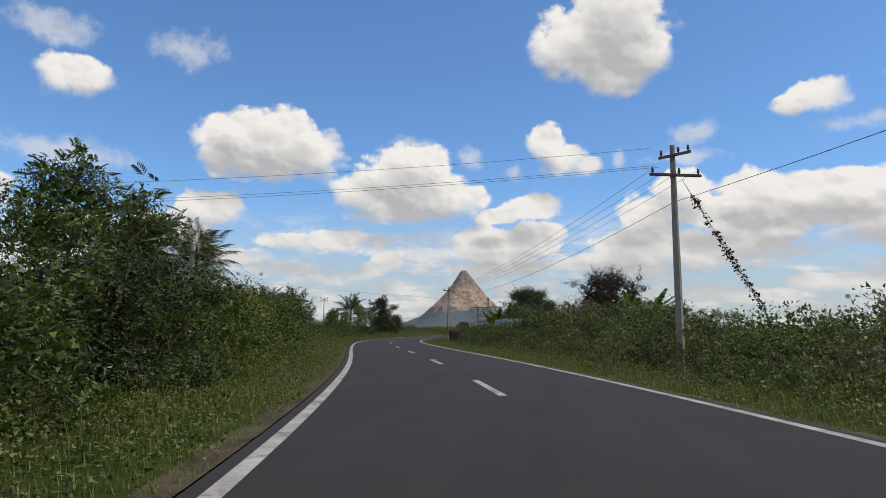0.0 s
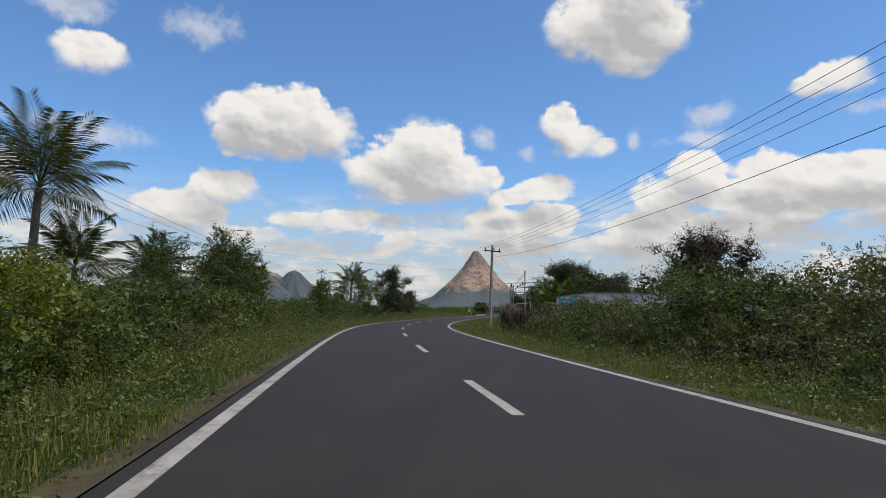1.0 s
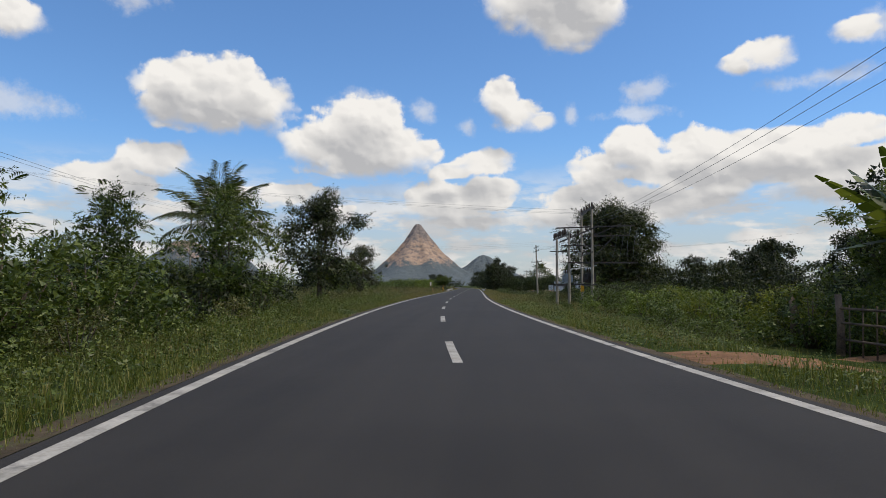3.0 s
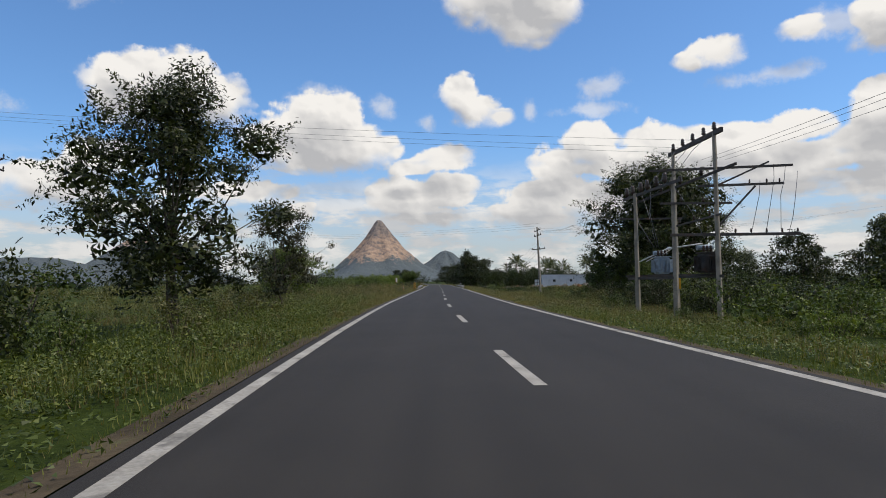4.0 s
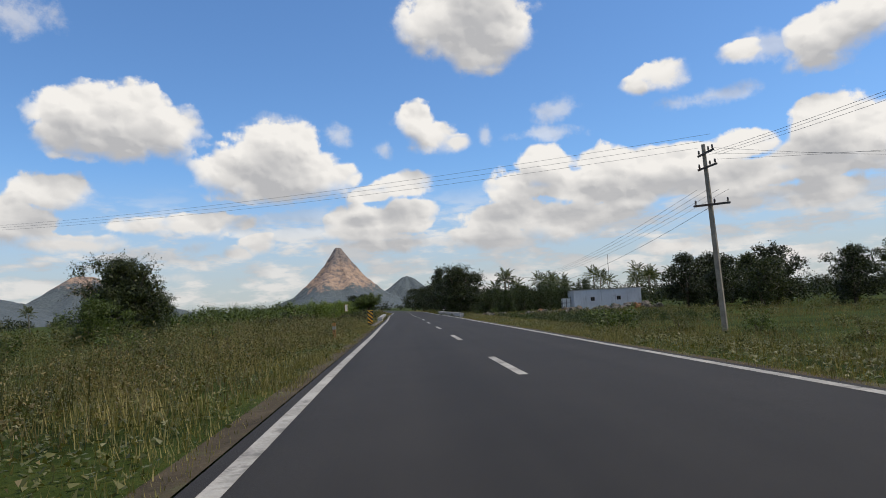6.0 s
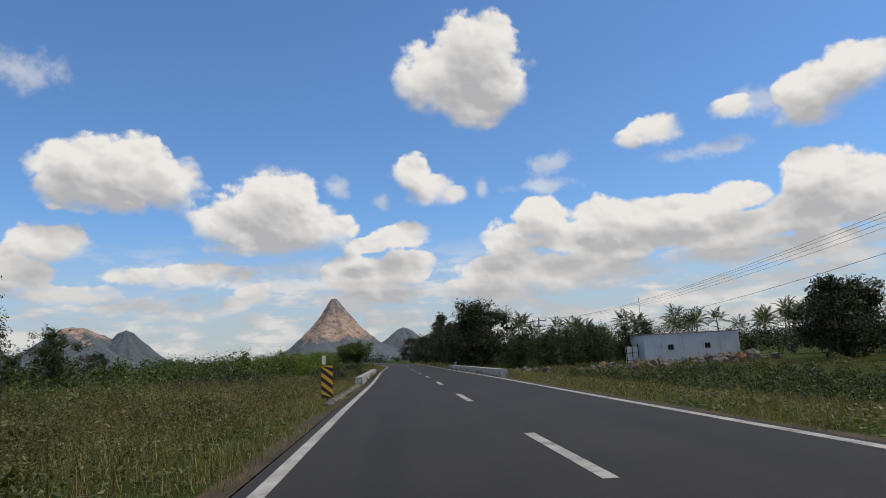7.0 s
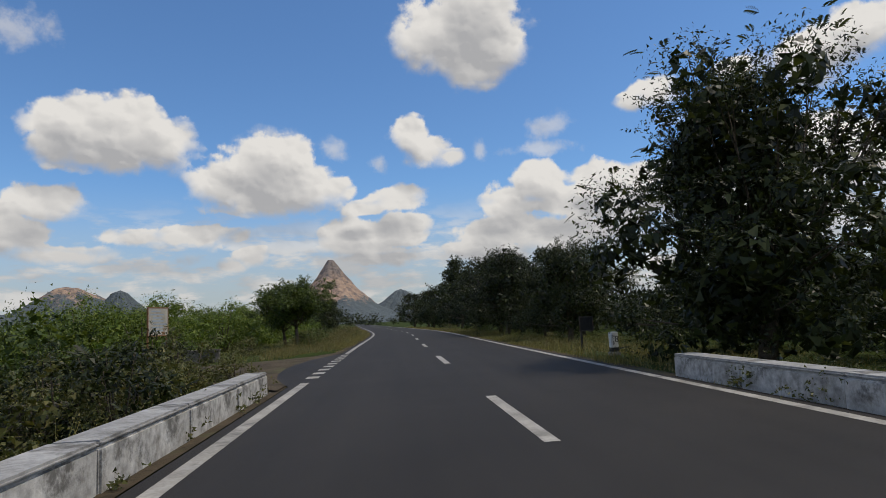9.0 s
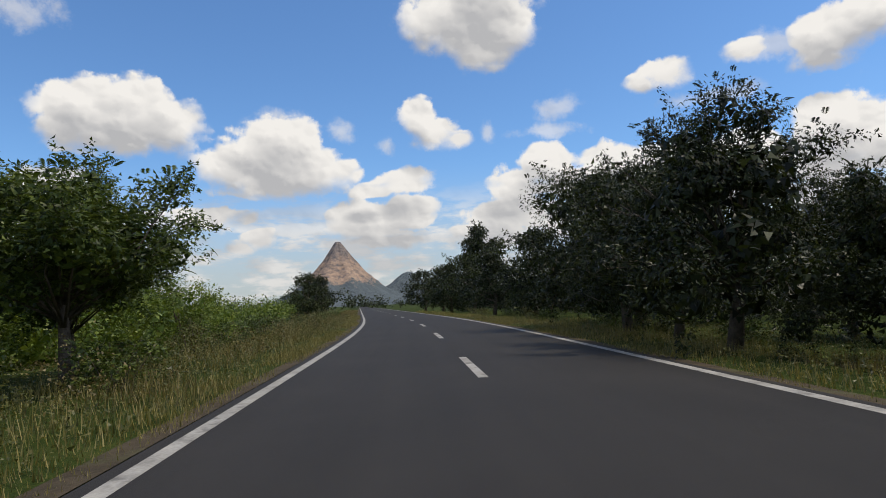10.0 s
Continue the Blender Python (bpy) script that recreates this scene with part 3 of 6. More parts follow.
def build_road():
    prof = [-3.42, -3.36, -2.0, 0, 2.0, 3.36, 3.42]
    road = tagged(part("road", ribbon("road", -70, 860, prof, [-0.06, 0.0, 0.02, 0.035, 0.02, 0.0, -0.06]), M_ASPHALT), "dark grey asphalt two-lane road, smooth and worn", "road", kind="structure")
    rng = np.random.default_rng(4)
    for side in (-1, 1):
        e = [side * q for q in (3.40, 3.56, 3.78, 4.05)]
        hs = [-0.012, -0.03, -0.045, -0.13]
        if side < 0:
            e, hs = e[::-1], hs[::-1]
        tagged(part("shoulder", ribbon("shoulder", -70, 480, e, hs, 0.5, 0.3), M_SHOULDER), "narrow strip of bare brown soil along the asphalt", "shoulder", kind="structure")
    # edge lines, with a broken stretch at the side road
    w = 0.085
    for side, spans in ((-1, ((-70, 240.4), (251.5, 860))), (1, ((-70, 860),))):
        for a, b in spans:
            c = side * HALF
            tagged(part("edge_line", ribbon("edge_line", a, b, [c - w, c + w], [0.009, 0.009], 1.0), M_PAINT), "worn white painted line along the road edge", "road marking", kind="structure")
    for k in range(9):
        a = 241.0 + 1.15 * k
        tagged(part("edge_block", ribbon("edge_block", a, a + 0.55, [-HALF - 0.14, -HALF + 0.14], [0.009, 0.009], 0.275), M_PAINT), "short white painted block of the broken edge line", "road marking", group="edge blocks at the side road", kind="structure")
    for k in range(-7, 44):
        a = PHASE + DASH * k
        tagged(part("centre_dash", ribbon("centre_dash", a, a + DASH / 3, [-0.075, 0, 0.075], [0.0385, 0.0395, 0.0385], DASH / 9), M_PAINT), "white painted dash on the middle of the road", "road marking", group="centre dashes", kind="structure")
    for name, a, b, c, d, mat, label in (("paint_mark", 28.75, 28.93, 0.02, 0.2, M_PAINT, "small white dab of paint on the asphalt"), ("paint_mark", 28.93, 29.1, 0.02, 0.2, M_REDPAINT, "small faded red dab of paint on the asphalt")):
        tagged(part(name, ribbon(name, a, b, [c, d], [0.0405, 0.039], b - a), mat), label, "road marking", kind="structure")
    # side road on the left, track on the right
    me = bpy.data.meshes.new("side_road")
    ring = [(238.8, -3.46), (240.5, -4.6), (243.5, -7), (244.2, -16), (249.8, -16), (250.3, -8), (250.0, -6), (250.6, -4.4), (253.5, -3.46)]
    me.from_pydata([(*spot(s, l), 0.004 if l > -5 else lie(s, l) + 0.05) for s, l in ring], [], [tuple(range(len(ring)))])
    tagged(part("side_road", me, M_SHOULDER), "dusty side road joining the asphalt", "road", kind="structure")
    me = bpy.data.meshes.new("road_apron")
    ring = [(239.2, -3.29), (240.2, -3.6), (241.4, -3.92), (242.8, -4.14), (244.4, -4.25), (246.2, -4.24), (247.8, -4.12), (249.3, -3.9), (250.8, -3.6), (252.4, -3.29), (249.0, -3.29), (246.0, -3.29), (242.5, -3.29)]
    me.from_pydata([(*spot(s, l), 0.0016 if l > -3.3 else 0.0075) for s, l in ring], [], [tuple(range(len(ring)))])
    tagged(part("road_apron", me, M_ASPHALT), "asphalt apron widening towards the side road", "road", kind="structure")
    vs, fs = [], []
    for i in range(24):
        l = 3.55 + 10.5 * i / 23
        lo, hi = 88.0 + 0.45 * max(0.0, l - 5), 90.2 + 0.75 * max(0.0, l - 5)
        for k in range(9):
            s = lo + (hi - lo) * k / 8 + 0.25 * noise.noise(Vector((l * 0.9, k * 0.7, 2.0)))
            vs.append((*spot(s, l), lie(s, l) + (0.05 if 0 < k < 8 else -0.12) * step(l, 3.4, 4.4) - 0.02 + 0.02 * noise.noise(Vector((l * 2, k * 1.0, 7.0)))))
    for i in range(23):
        for k in range(8):
            fs.append((i * 9 + k, i * 9 + k + 1, i * 9 + k + 10, i * 9 + k + 9))
    me = bpy.data.meshes.new("dirt_track")
    me.from_pydata(vs, [], fs)
    me.polygons.foreach_set("use_smooth", [True] * len(fs))
    tagged(part("dirt_track", me, M_REDSOIL), "reddish dirt track leading to a gate", "track", kind="structure")


# ---- hills ----
def hill(name, az, el, dist, profile, seed, bare, squash=(1.0, 1.0), label=""):
    """A rocky hill: profile rows of distance from the peak and share of the height."""
    a = radians(az)
    px, py = -22.5 + dist * math.sin(a), 185.7 + dist * math.cos(a)
    high = dist * math.tan(radians(el)) + 1.2
    rr, hh = np.array(profile).T
    bm = bmesh.new()
    rings, n = [], 96
    radii = np.r_[0.0, np.geomspace(rr[-1] * 0.012, rr[-1], 46)]
    for r in radii:
        row = []
        for k in range(n):
            q = 6.28318 * k / n
            d = Vector((math.cos(q) * 2.2, math.sin(q) * 2.2, seed))
            e = r * (1 + 0.22 * noise.noise(d) + 0.10 * noise.noise(d * 3.1)) * (squash[0] if math.cos(q) < 0 else squash[1]) ** abs(math.cos(q))
            x, y = math.cos(q) * r, math.sin(q) * r
            z = float(np.interp(e, rr, hh)) * high
            rough = noise.fractal(Vector((x * 0.012, y * 0.012, seed + 3)), 0.9, 2.1, 5) * min(r, 120) * 0.10
            row.append(bm.verts.new((x, y, max(z + rough, -6) if r < rr[-1] else -8)))
            if r == 0:
                break
        rings.append(row)
    for k in range(n):
        bm.faces.new((rings[0][0], rings[1][k], rings[1][(k + 1) % n])).smooth = True
    for lo, hi in zip(rings[1:], rings[2:]):
        for k in range(n):
            bm.faces.new((lo[k], hi[k], hi[(k + 1) % n], lo[(k + 1) % n])).smooth = True
    ob = part(name, bm, rock_hill_material(name + "_rock", bare))
    ob.location = (px, py, 0)
    tagged(ob, label, "hill", kind="structure")


build_ground()
build_road()
hill("rock_mountain", -5.56, 5.87, 4260, [(0, 0.965), (20, 0.96), (32, 0.935), (50, 0.885), (78, 0.81), (112, 0.72), (154, 0.63), (208, 0.515), (270, 0.40), (350, 0.28), (450, 0.17), (600, 0.07), (850, 0.0)], 1.7, 150, (1.48, 1.40), "steep pointed granite mountain, orange bare rock above scrub tinted haze-grey")
hill("far_hill", 0.55, 2.84, 4600, [(0, 1.0), (40, 0.94), (90, 0.78), (150, 0.60), (230, 0.38), (360, 0.14), (520, 0)], 7.2, 300, (1, 1), "smaller grey rocky hill beside the mountain")
hill("far_hill", -26.15, 3.84, 4000, [(0, 1.0), (50, 0.96), (110, 0.82), (190, 0.6), (300, 0.36), (450, 0.14), (640, 0)], 4.4, 215, (1.1, 0.9), "distant hill with bare orange rock on its flank")
hill("far_hill", -22.4, 3.5, 3900, [(0, 1.0), (35, 0.93), (80, 0.72), (140, 0.48), (210, 0.24), (300, 0)], 9.1, 420, (1, 1), "distant dark scrub-covered hill")
hill("far_hill", -33.5, 2.3, 4000, [(0, 1.0), (120, 0.93), (260, 0.74), (420, 0.45), (600, 0.16), (800, 0)], 12.3, 260, (1, 1), "long low distant ridge")

# ---- plants ----
def shrub(seed, mat, high=1.2, size=0.09, slim=2.2, label="", spiky=False, droop=0.2):
    """A many-stemmed shrub of that height, a little wider than high, leafy down to the ground."""
    def build():
        rng = np.random.default_rng(seed)
        top = thing("low_bush" if high < 2 else "shrub", label, "bush" if high < 2 else "shrub", group="low roadside bushes" if high < 2 else "roadside shrubs")
        cl = []
        many = 12 if high < 2 else 20 if high < 3 else 34
        for k in range(many):
            q, r = k * 2.4 + rng.random(), 0.56 * math.sqrt((k + 0.5) / many)
            h = (0.20 + 0.62 * rng.random()) * (1 - 0.9 * r * r)
            cl.append((math.cos(q) * r * high, math.sin(q) * r * high, h * high, high * (0.13 + 0.10 * rng.random()) * (1.15 if high < 2 else 0.9)))
        for k in range(7):
            q = k * 0.9
            cl.append((math.cos(q) * 0.5 * high, math.sin(q) * 0.5 * high, 0.13 * high, 0.2 * high))
        bm = bmesh.new()
        for x, y, z, r in cl[:9]:
            tube(bm, [(x * 0.15, y * 0.15, -0.06), (x * 0.6, y * 0.5, z * 0.5), (x, y, z + r * 0.7)], [0.016 * high, 0.010 * high, 0.004], 5)
        part("stem", bm, M_BARK, top)
        n = 900 if high < 2 else 2200 if high < 3 else 4800
        v = np.concatenate([cores(rng, cl, 0.55, 44 if high < 3 else 95, 0.16 if high < 3 else 0.10), leaves(rng, cl, n, size * 1.07, slim, droop, 0.55), sprays(rng, cl, int(n * (0.08 if spiky else 0.05)), size * 2.7, 5, 0.25, 1.5)])
        part("foliage", quads("foliage", v, len(v)), mat, top)
        return top
    return build


def tree(seed, mat, high, wide, fork, n, size, slim=2.6, clumps=22, droop=0.4, label="", name="tree", rad=0.16, low=0.35, dense=1.0, feather=0, stretch=(1.0, 1.0), broad=False, dome=False):
    """A tree: tapered trunk with limbs, and a crown of leaf clumps round a closed dark inside."""
    def build():
        rng = np.random.default_rng(seed)
        top = thing(name, label, "tree", group="roadside trees")

        def girth(f):
            if dome:
                return math.sqrt(max(0.05, 1 - (f * 1.12 - 0.26) ** 2))
            return math.sqrt(max(0.05, 1 - (f * 1.65 - 0.68) ** 2))

        cl, heart = [], []
        for k in range(clumps):
            q = k * 2.4 + rng.random() * 0.9
            f = (k + 0.5) / clumps
            z = low + (1 - low) * f
            cr = wide * (0.11 + 0.20 * rng.random())
            r = max(0, wide * girth(f) * (0.50 + 0.62 * rng.random()) - cr * 0.7)
            if k % 5 == 4:
                r *= 0.4
            cl.append((math.cos(q) * r * stretch[0], math.sin(q) * r * stretch[1], min((z + 0.05 * rng.normal()) * high, high - cr * 0.6 * rng.random()), cr))
        for k in range(int(clumps * 0.4 * dense)):
            q, f = k * 2.4 + rng.random(), (k + 0.5) / max(1, int(clumps * 0.4 * dense))
            r = wide * girth(f) * 0.5 * math.sqrt(rng.random())
            heart.append((math.cos(q) * r * stretch[0], math.sin(q) * r * stretch[1], (low + (0.86 - low) * f) * high, wide * 0.27))
        bm = bmesh.new()
        lean = rng.normal(size=2) * 0.12
        tube(bm, [(0, 0, -0.15), (lean[0] * 0.4, lean[1] * 0.4, fork * 0.5), (lean[0], lean[1], fork), (lean[0] * 1.5, lean[1] * 1.5, high * 0.7)], [rad * 1.35, rad, rad * 0.8, rad * 0.2], 9)
        for k, (x, y, z, r) in enumerate(cl):
            if k % 2 and dense > 0.3:
                continue
            b = Vector((lean[0], lean[1], min(fork * (0.8 + 0.5 * rng.random()), z * 0.85)))
            mid = b.lerp(Vector((x, y, z)), 0.5) + Vector(rng.normal(size=3)) * 0.14
            tube(bm, [b, mid, (x, y, z + r * 0.3)], [rad * 0.30, rad * 0.15, rad * 0.03], 5)
            for j in range(2):
                o = Vector(unit(rng.normal(size=3))) * r * 0.8
                tube(bm, [mid.lerp(Vector((x, y, z)), 0.5), (x + o.x * 0.5, y + o.y * 0.5, z + o.z * 0.5), (x + o.x, y + o.y, z + o.z)], [rad * 0.10, rad * 0.05, rad * 0.015], 3)
        part("trunk", bm, M_BARK, top)
        v = [leaves(rng, cl, int(n * 1.3), size * 0.96, slim, droop, 0.35)]
        if dense > 0.3:
            v += [cores(rng, heart, 0.72, 90, 0.13), cores(rng, cl, 0.5, 60, 0.135)]
        # loose twigs past the outline
        tips = []
        for k in range(clumps):
            x, y, z, r = cl[int(rng.integers(0, clumps))]
            o = unit(np.array([x * 0.5, y * 0.5, (z - 0.55 * high) * 0.7]) + rng.normal(size=3) * wide * 0.25)
            a = wide * (0.12 + 0.14 * rng.random())
            for j in range(5):
                f = j / 4
                p = np.array([x, y, z]) + o * (r * 0.8 + a * f) - np.array([0, 0, 1]) * droop * 0.35 * a * f * f
                tips.append((*p, wide * 0.035 * (1.3 - 0.6 * f)))
        v.append(leaves(rng, tips, int(n * 0.25), size * 0.9, slim, droop, 0.1))
        if feather:
            v.append(sprays(rng, cl, int(n * 0.05), feather, 6, 0.35, 1.35))
        v = np.concatenate(v)
        part("crown", quads("crown", v, len(v)), mat, top)
        if broad:
            v = leaves(rng, cl + tips, n, size * 1.25, slim, droop, 0.3, False)
            part("outer_foliage", quads("outer_foliage", v, len(v)), mat, top, "long glossy dark leaves")
        return top
    return build


def frond_mesh(rng, ln, pairs=52, width=0.62, name="frond"):
    """A feathered palm leaf, arching out along +x."""
    vs = []
    pts = []
    for k in range(9):
        f = k / 8
        pts.append((ln * (0.98 * f - 0.13 * f * f), 0.0, ln * (0.34 * f - 0.46 * f * f)))
    for k in range(8):
        a, b = np.array(pts[k]), np.array(pts[k + 1])
        w = 0.035 * (1 - k / 9)
        vs.append([a + [0, w, 0], a - [0, w, 0], b - [0, w * 0.8, 0], b + [0, w * 0.8, 0]])
    pp = np.array(pts)
    for k in range(pairs):
        f = 0.12 + 0.88 * (k + 0.5) / pairs
        c = np.array([np.interp(f * 8, np.arange(9), pp[:, i]) for i in range(3)])
        le = width * ln * 0.42 * math.sin(min(1, 0.25 + f * 0.9) * 2.6) + 0.12
        for sd in (-1, 1):
            d = unit(np.array([0.55, sd * 1.0, -0.35 - 0.35 * rng.random()]))
            t = np.array([1.7 / pairs, 0, 0.0])
            vs.append([c - t * 0.5, c + d * le * 0.5 - t * 0.4, c + d * le + [0, 0, -0.12 * le], c + d * le * 0.5 + t * 0.8])
    return quads(name, np.array(vs), len(vs))


def palm(seed, high, ln=2.6, count=20, label="coconut palm with arching feathered fronds", spread=1.0, pairs=52):
    def build():
        rng = np.random.default_rng(seed)
        top = thing("coconut_palm", label, "palm tree", group="coconut palms")
        bm = bmesh.new()
        lean = rng.normal(size=2) * 0.25
        tube(bm, [(0, 0, -0.2), (lean[0] * 0.3, lean[1] * 0.3, high * 0.4), (lean[0], lean[1], high)], [0.24, 0.17, 0.13], 9)
        part("trunk", bm, M_PALMBARK, top)
        frs = [frond_mesh(rng, ln * f, pairs) for f in (1.0, 0.85)]
        for m in frs:
            m.materials.append(L_PALM)
        for k in range(count):
            f = k / count
            ob = part("frond", frs[k % 2], None, top)
            ob.matrix_basis = pose(lean[0], lean[1], high + 0.1 * (1 - f), 12 * rng.normal(), -78 + 104 * f * spread, 137.5 * k + 14 * rng.normal())
        return top
    return build


def banana(seed):
    def build():
        rng = np.random.default_rng(seed)
        top = thing("banana_plant", "banana plant with long upright torn leaves", "banana plant", group="banana plants")
        bm = bmesh.new()
        for k in range(4):
            q = k * 1.7
            tube(bm, [(math.cos(q) * 0.35, math.sin(q) * 0.35, -0.1), (math.cos(q) * 0.4, math.sin(q) * 0.4, 1.9)], [0.12, 0.08], 8)
        part("stem", bm, M_PALMBARK, top)
        for k in range(13):
            vs = []
            ln, wd = 1.7 + 0.5 * rng.random(), 0.24 + 0.06 * rng.random()
            n = 9
            for j in range(n):
                f0, f1 = j / n, (j + 1) / n
                w0, w1 = wd * math.sin(0.25 + 2.75 * f0), wd * math.sin(0.25 + 2.75 * f1)
                c0, c1 = np.array([ln * f0, 0, -0.45 * f0 * f0]), np.array([ln * f1, 0, -0.45 * f1 * f1])
                for sd in (-1, 1):
                    sag = 0.25 + 0.2 * rng.random()
                    vs.append([c0, c1, c1 + [0, sd * w1, -sag * w1 + 0.03], c0 + [0.03, sd * w0, -sag * w0 + 0.03]])
            ob = part("leaf", quads("leaf", np.array(vs), len(vs)), L_MID, top)
            q = (k % 4) * 1.7
            ob.matrix_basis = pose(math.cos(q) * 0.4, math.sin(q) * 0.4, 1.75 + 0.25 * rng.random(), 0, -72 + 6 * k * (0.6 + 0.5 * rng.random()), 100 * k + 30 * rng.random())
        return top
    return build


RNG = np.random.default_rng(11)
LOOKS = {
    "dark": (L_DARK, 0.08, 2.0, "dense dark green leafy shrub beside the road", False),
    "mid": (L_MID, 0.070, 2.2, "leafy mid-green shrub beside the road", True),
    "light": (L_LIGHT, 0.062, 2.6, "yellow-green feathery shrub beside the road", True),
    "olive": (L_OLIVE, 0.050, 2.4, "grey-green dusty weedy bush beside the road", True),
    "crop": (L_CROP, 0.062, 2.8, "bright green feathery bush beside the road", True),
}
KINDS = {}
for _n, (_kind, _v) in enumerate(LOOKS.items()):
    for _m, _high in enumerate((1.2, 2.2, 3.6)):
        KINDS[_kind, _m] = [shrub(100 + 20 * _n + 5 * _m + _q, _v[0], _high, _v[1], _v[2], _v[3], _v[4]) for _q in range(2)]
NUM = [0]


def bush(kind, s, l, high, wide=1.0):
    m = 0 if high < 1.6 else 1 if high < 2.9 else 2
    opts = KINDS[kind, m]
    i = NUM[0] % len(opts)
    NUM[0] += 1
    k = high / (1.2, 2.2, 3.6)[m]
    w = wide * k * (0.9 + 0.35 * RNG.random())
    x, y = spot(s, l)
    z = lie(s, l) - 0.03
    return put((kind, m, i), opts[i], Matrix.LocRotScale((x, y, z), Euler((0, 0, RNG.random() * 6.28)), (w, w, k)))


def row(kinds, s0, s1, l0, l1, h0, h1, count):
    """Bushes scattered over a stretch beside the road."""
    for k in range(count):
        f = (k + RNG.random()) / count
        kd = kinds[int(RNG.integers(0, len(kinds)))]
        g = RNG.random()
        l = l0 + (l1 - l0) * g
        h = h0 + (h1 - h0) * (0.65 * RNG.random() + 0.35 * g)
        bush(kd, s0 + (s1 - s0) * f, l, h)


# left of the road
row(["dark", "mid"], 20, 34, -8.6, -12, 3.2, 4.6, 7)
row(["light", "mid", "light"], 23, 34.5, -7.4, -9.4, 3.3, 4.5, 8)
row(["light", "mid"], 34, 42, -7.4, -9.4, 2.4, 3.2, 5)
row(["light", "mid"], 18, 44, -6.4, -7.4, 1.4, 2.4, 10)
row(["mid", "dark"], 10, 22, -7.0, -11, 2.4, 3.6, 6)
row(["mid", "olive"], 8, 40, -6.0, -7.0, 0.8, 1.5, 10)
row(["light", "mid", "light"], 34, 62, -7.4, -11.5, 2.2, 3.4, 15)
row(["mid", "olive"], 38, 100, -6.0, -7.2, 0.8, 1.6, 18)
row(["mid", "light", "olive"], 62, 96, -7.4, -13, 1.7, 2.8, 16)
row(["dark", "mid"], 88, 118, -7.2, -12, 2.0, 3.2, 14)
row(["mid", "olive"], 100, 125, -6.0, -7.5, 0.8, 1.4, 7)
row(["olive", "mid"], 124, 205, -8, -22, 0.8, 1.7, 24)
row(["olive"], 166, 204, -5.6, -8, 0.8, 1.3, 9)
row(["mid", "olive"], 208, 240, -5.8, -14, 0.9, 1.8, 16)
row(["mid", "dark", "olive"], 226, 240, -5.6, -9.5, 1.2, 2.0, 7)
row(["mid", "olive", "dark"], 236, 243.5, -5.8, -9.5, 1.2, 2.1, 7)
row(["olive"], 238.6, 242.2, -4.9, -7.5, 0.8, 1.1, 5)
row(["crop"], 256, 290, -11, -20, 3.3, 4.3, 14)
row(["light", "crop"], 106, 122, 10, 16.5, 1.5, 2.3, 10)
row(["olive", "mid"], 256, 330, -5.8, -9, 0.8, 1.5, 14)
# right of the road
row(["olive", "mid", "mid"], 32, 58, 10, 13.5, 3.8, 4.6, 9)
row(["olive", "mid"], 50, 61, 6.8, 8.4, 1.9, 2.3, 7)
row(["olive", "olive", "mid"], 14, 62, 6.6, 8.2, 1.5, 2.2, 22)
row(["olive", "mid", "dark"], 14, 62, 8.6, 12.5, 2.3, 3.1, 15)
row(["olive", "mid"], 57.5, 63.5, 8.2, 11, 2.5, 3.0, 10)
row(["dark", "mid"], 70, 89, 9.8, 11.5, 1.6, 2.1, 11)
row(["mid", "olive", "dark"], 70, 88.5, 8.3, 9.2, 0.9, 1.6, 18)
row(["mid", "light"], 94.5, 99, 9.6, 11.5, 1.6, 2.1, 4)
row(["crop", "mid"], 93, 128, 8.5, 18, 0.9, 1.9, 20)
row(["mid", "dark"], 93, 100, 10, 15, 1.8, 2.6, 5)
row(["mid", "olive"], 94, 126, 6.6, 9, 0.5, 0.9, 7)
row(["dark", "mid"], 132, 152, 12, 18, 1.4, 2.8, 10)
row(["dark", "mid"], 125, 141, 11.8, 16, 1.5, 2.5, 11)
row(["olive", "mid"], 136, 176, 9, 16, 0.8, 1.5, 9)
bush("mid", 174.3, 6.2, 1.3)
for _s0, _l0, _h0, _w0 in ((221.5, -12.4, 2.3, 1.25), (224.5, -15.0, 2.6, 1.2), (219.0, -15.5, 1.9, 1.3), (231, -19, 2.4, 1.3), (213, -17, 1.6, 1.2)):
    bush("dark", _s0, _l0, _h0, _w0)
bush("olive", 178, 10.5, 1.1)
row(["dark", "mid"], 229, 240, 8.5, 11, 0.9, 1.5, 5)
row(["olive", "mid"], 265, 330, 6.5, 9.5, 0.7, 1.3, 11)


def stand(key, builder, s, l, scale=1.0, turn=None, tall=1.0):
    x, y = spot(s, l)
    m = Matrix.LocRotScale((x, y, lie(s, l)), Euler((0, 0, RNG.random() * 6.28 if turn is None else radians(turn))), (scale, scale, scale * tall))
    return put(key, builder, m)


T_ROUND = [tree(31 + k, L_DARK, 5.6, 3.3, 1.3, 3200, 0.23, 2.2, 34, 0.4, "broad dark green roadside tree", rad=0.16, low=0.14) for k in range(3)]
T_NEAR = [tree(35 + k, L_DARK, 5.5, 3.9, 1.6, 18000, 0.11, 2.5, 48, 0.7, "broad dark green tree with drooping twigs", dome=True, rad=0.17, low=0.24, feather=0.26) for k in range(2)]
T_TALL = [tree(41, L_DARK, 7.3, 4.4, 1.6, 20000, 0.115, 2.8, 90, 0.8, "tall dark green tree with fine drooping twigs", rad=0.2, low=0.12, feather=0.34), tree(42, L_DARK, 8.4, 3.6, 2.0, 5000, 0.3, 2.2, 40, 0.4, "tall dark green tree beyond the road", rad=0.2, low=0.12)]
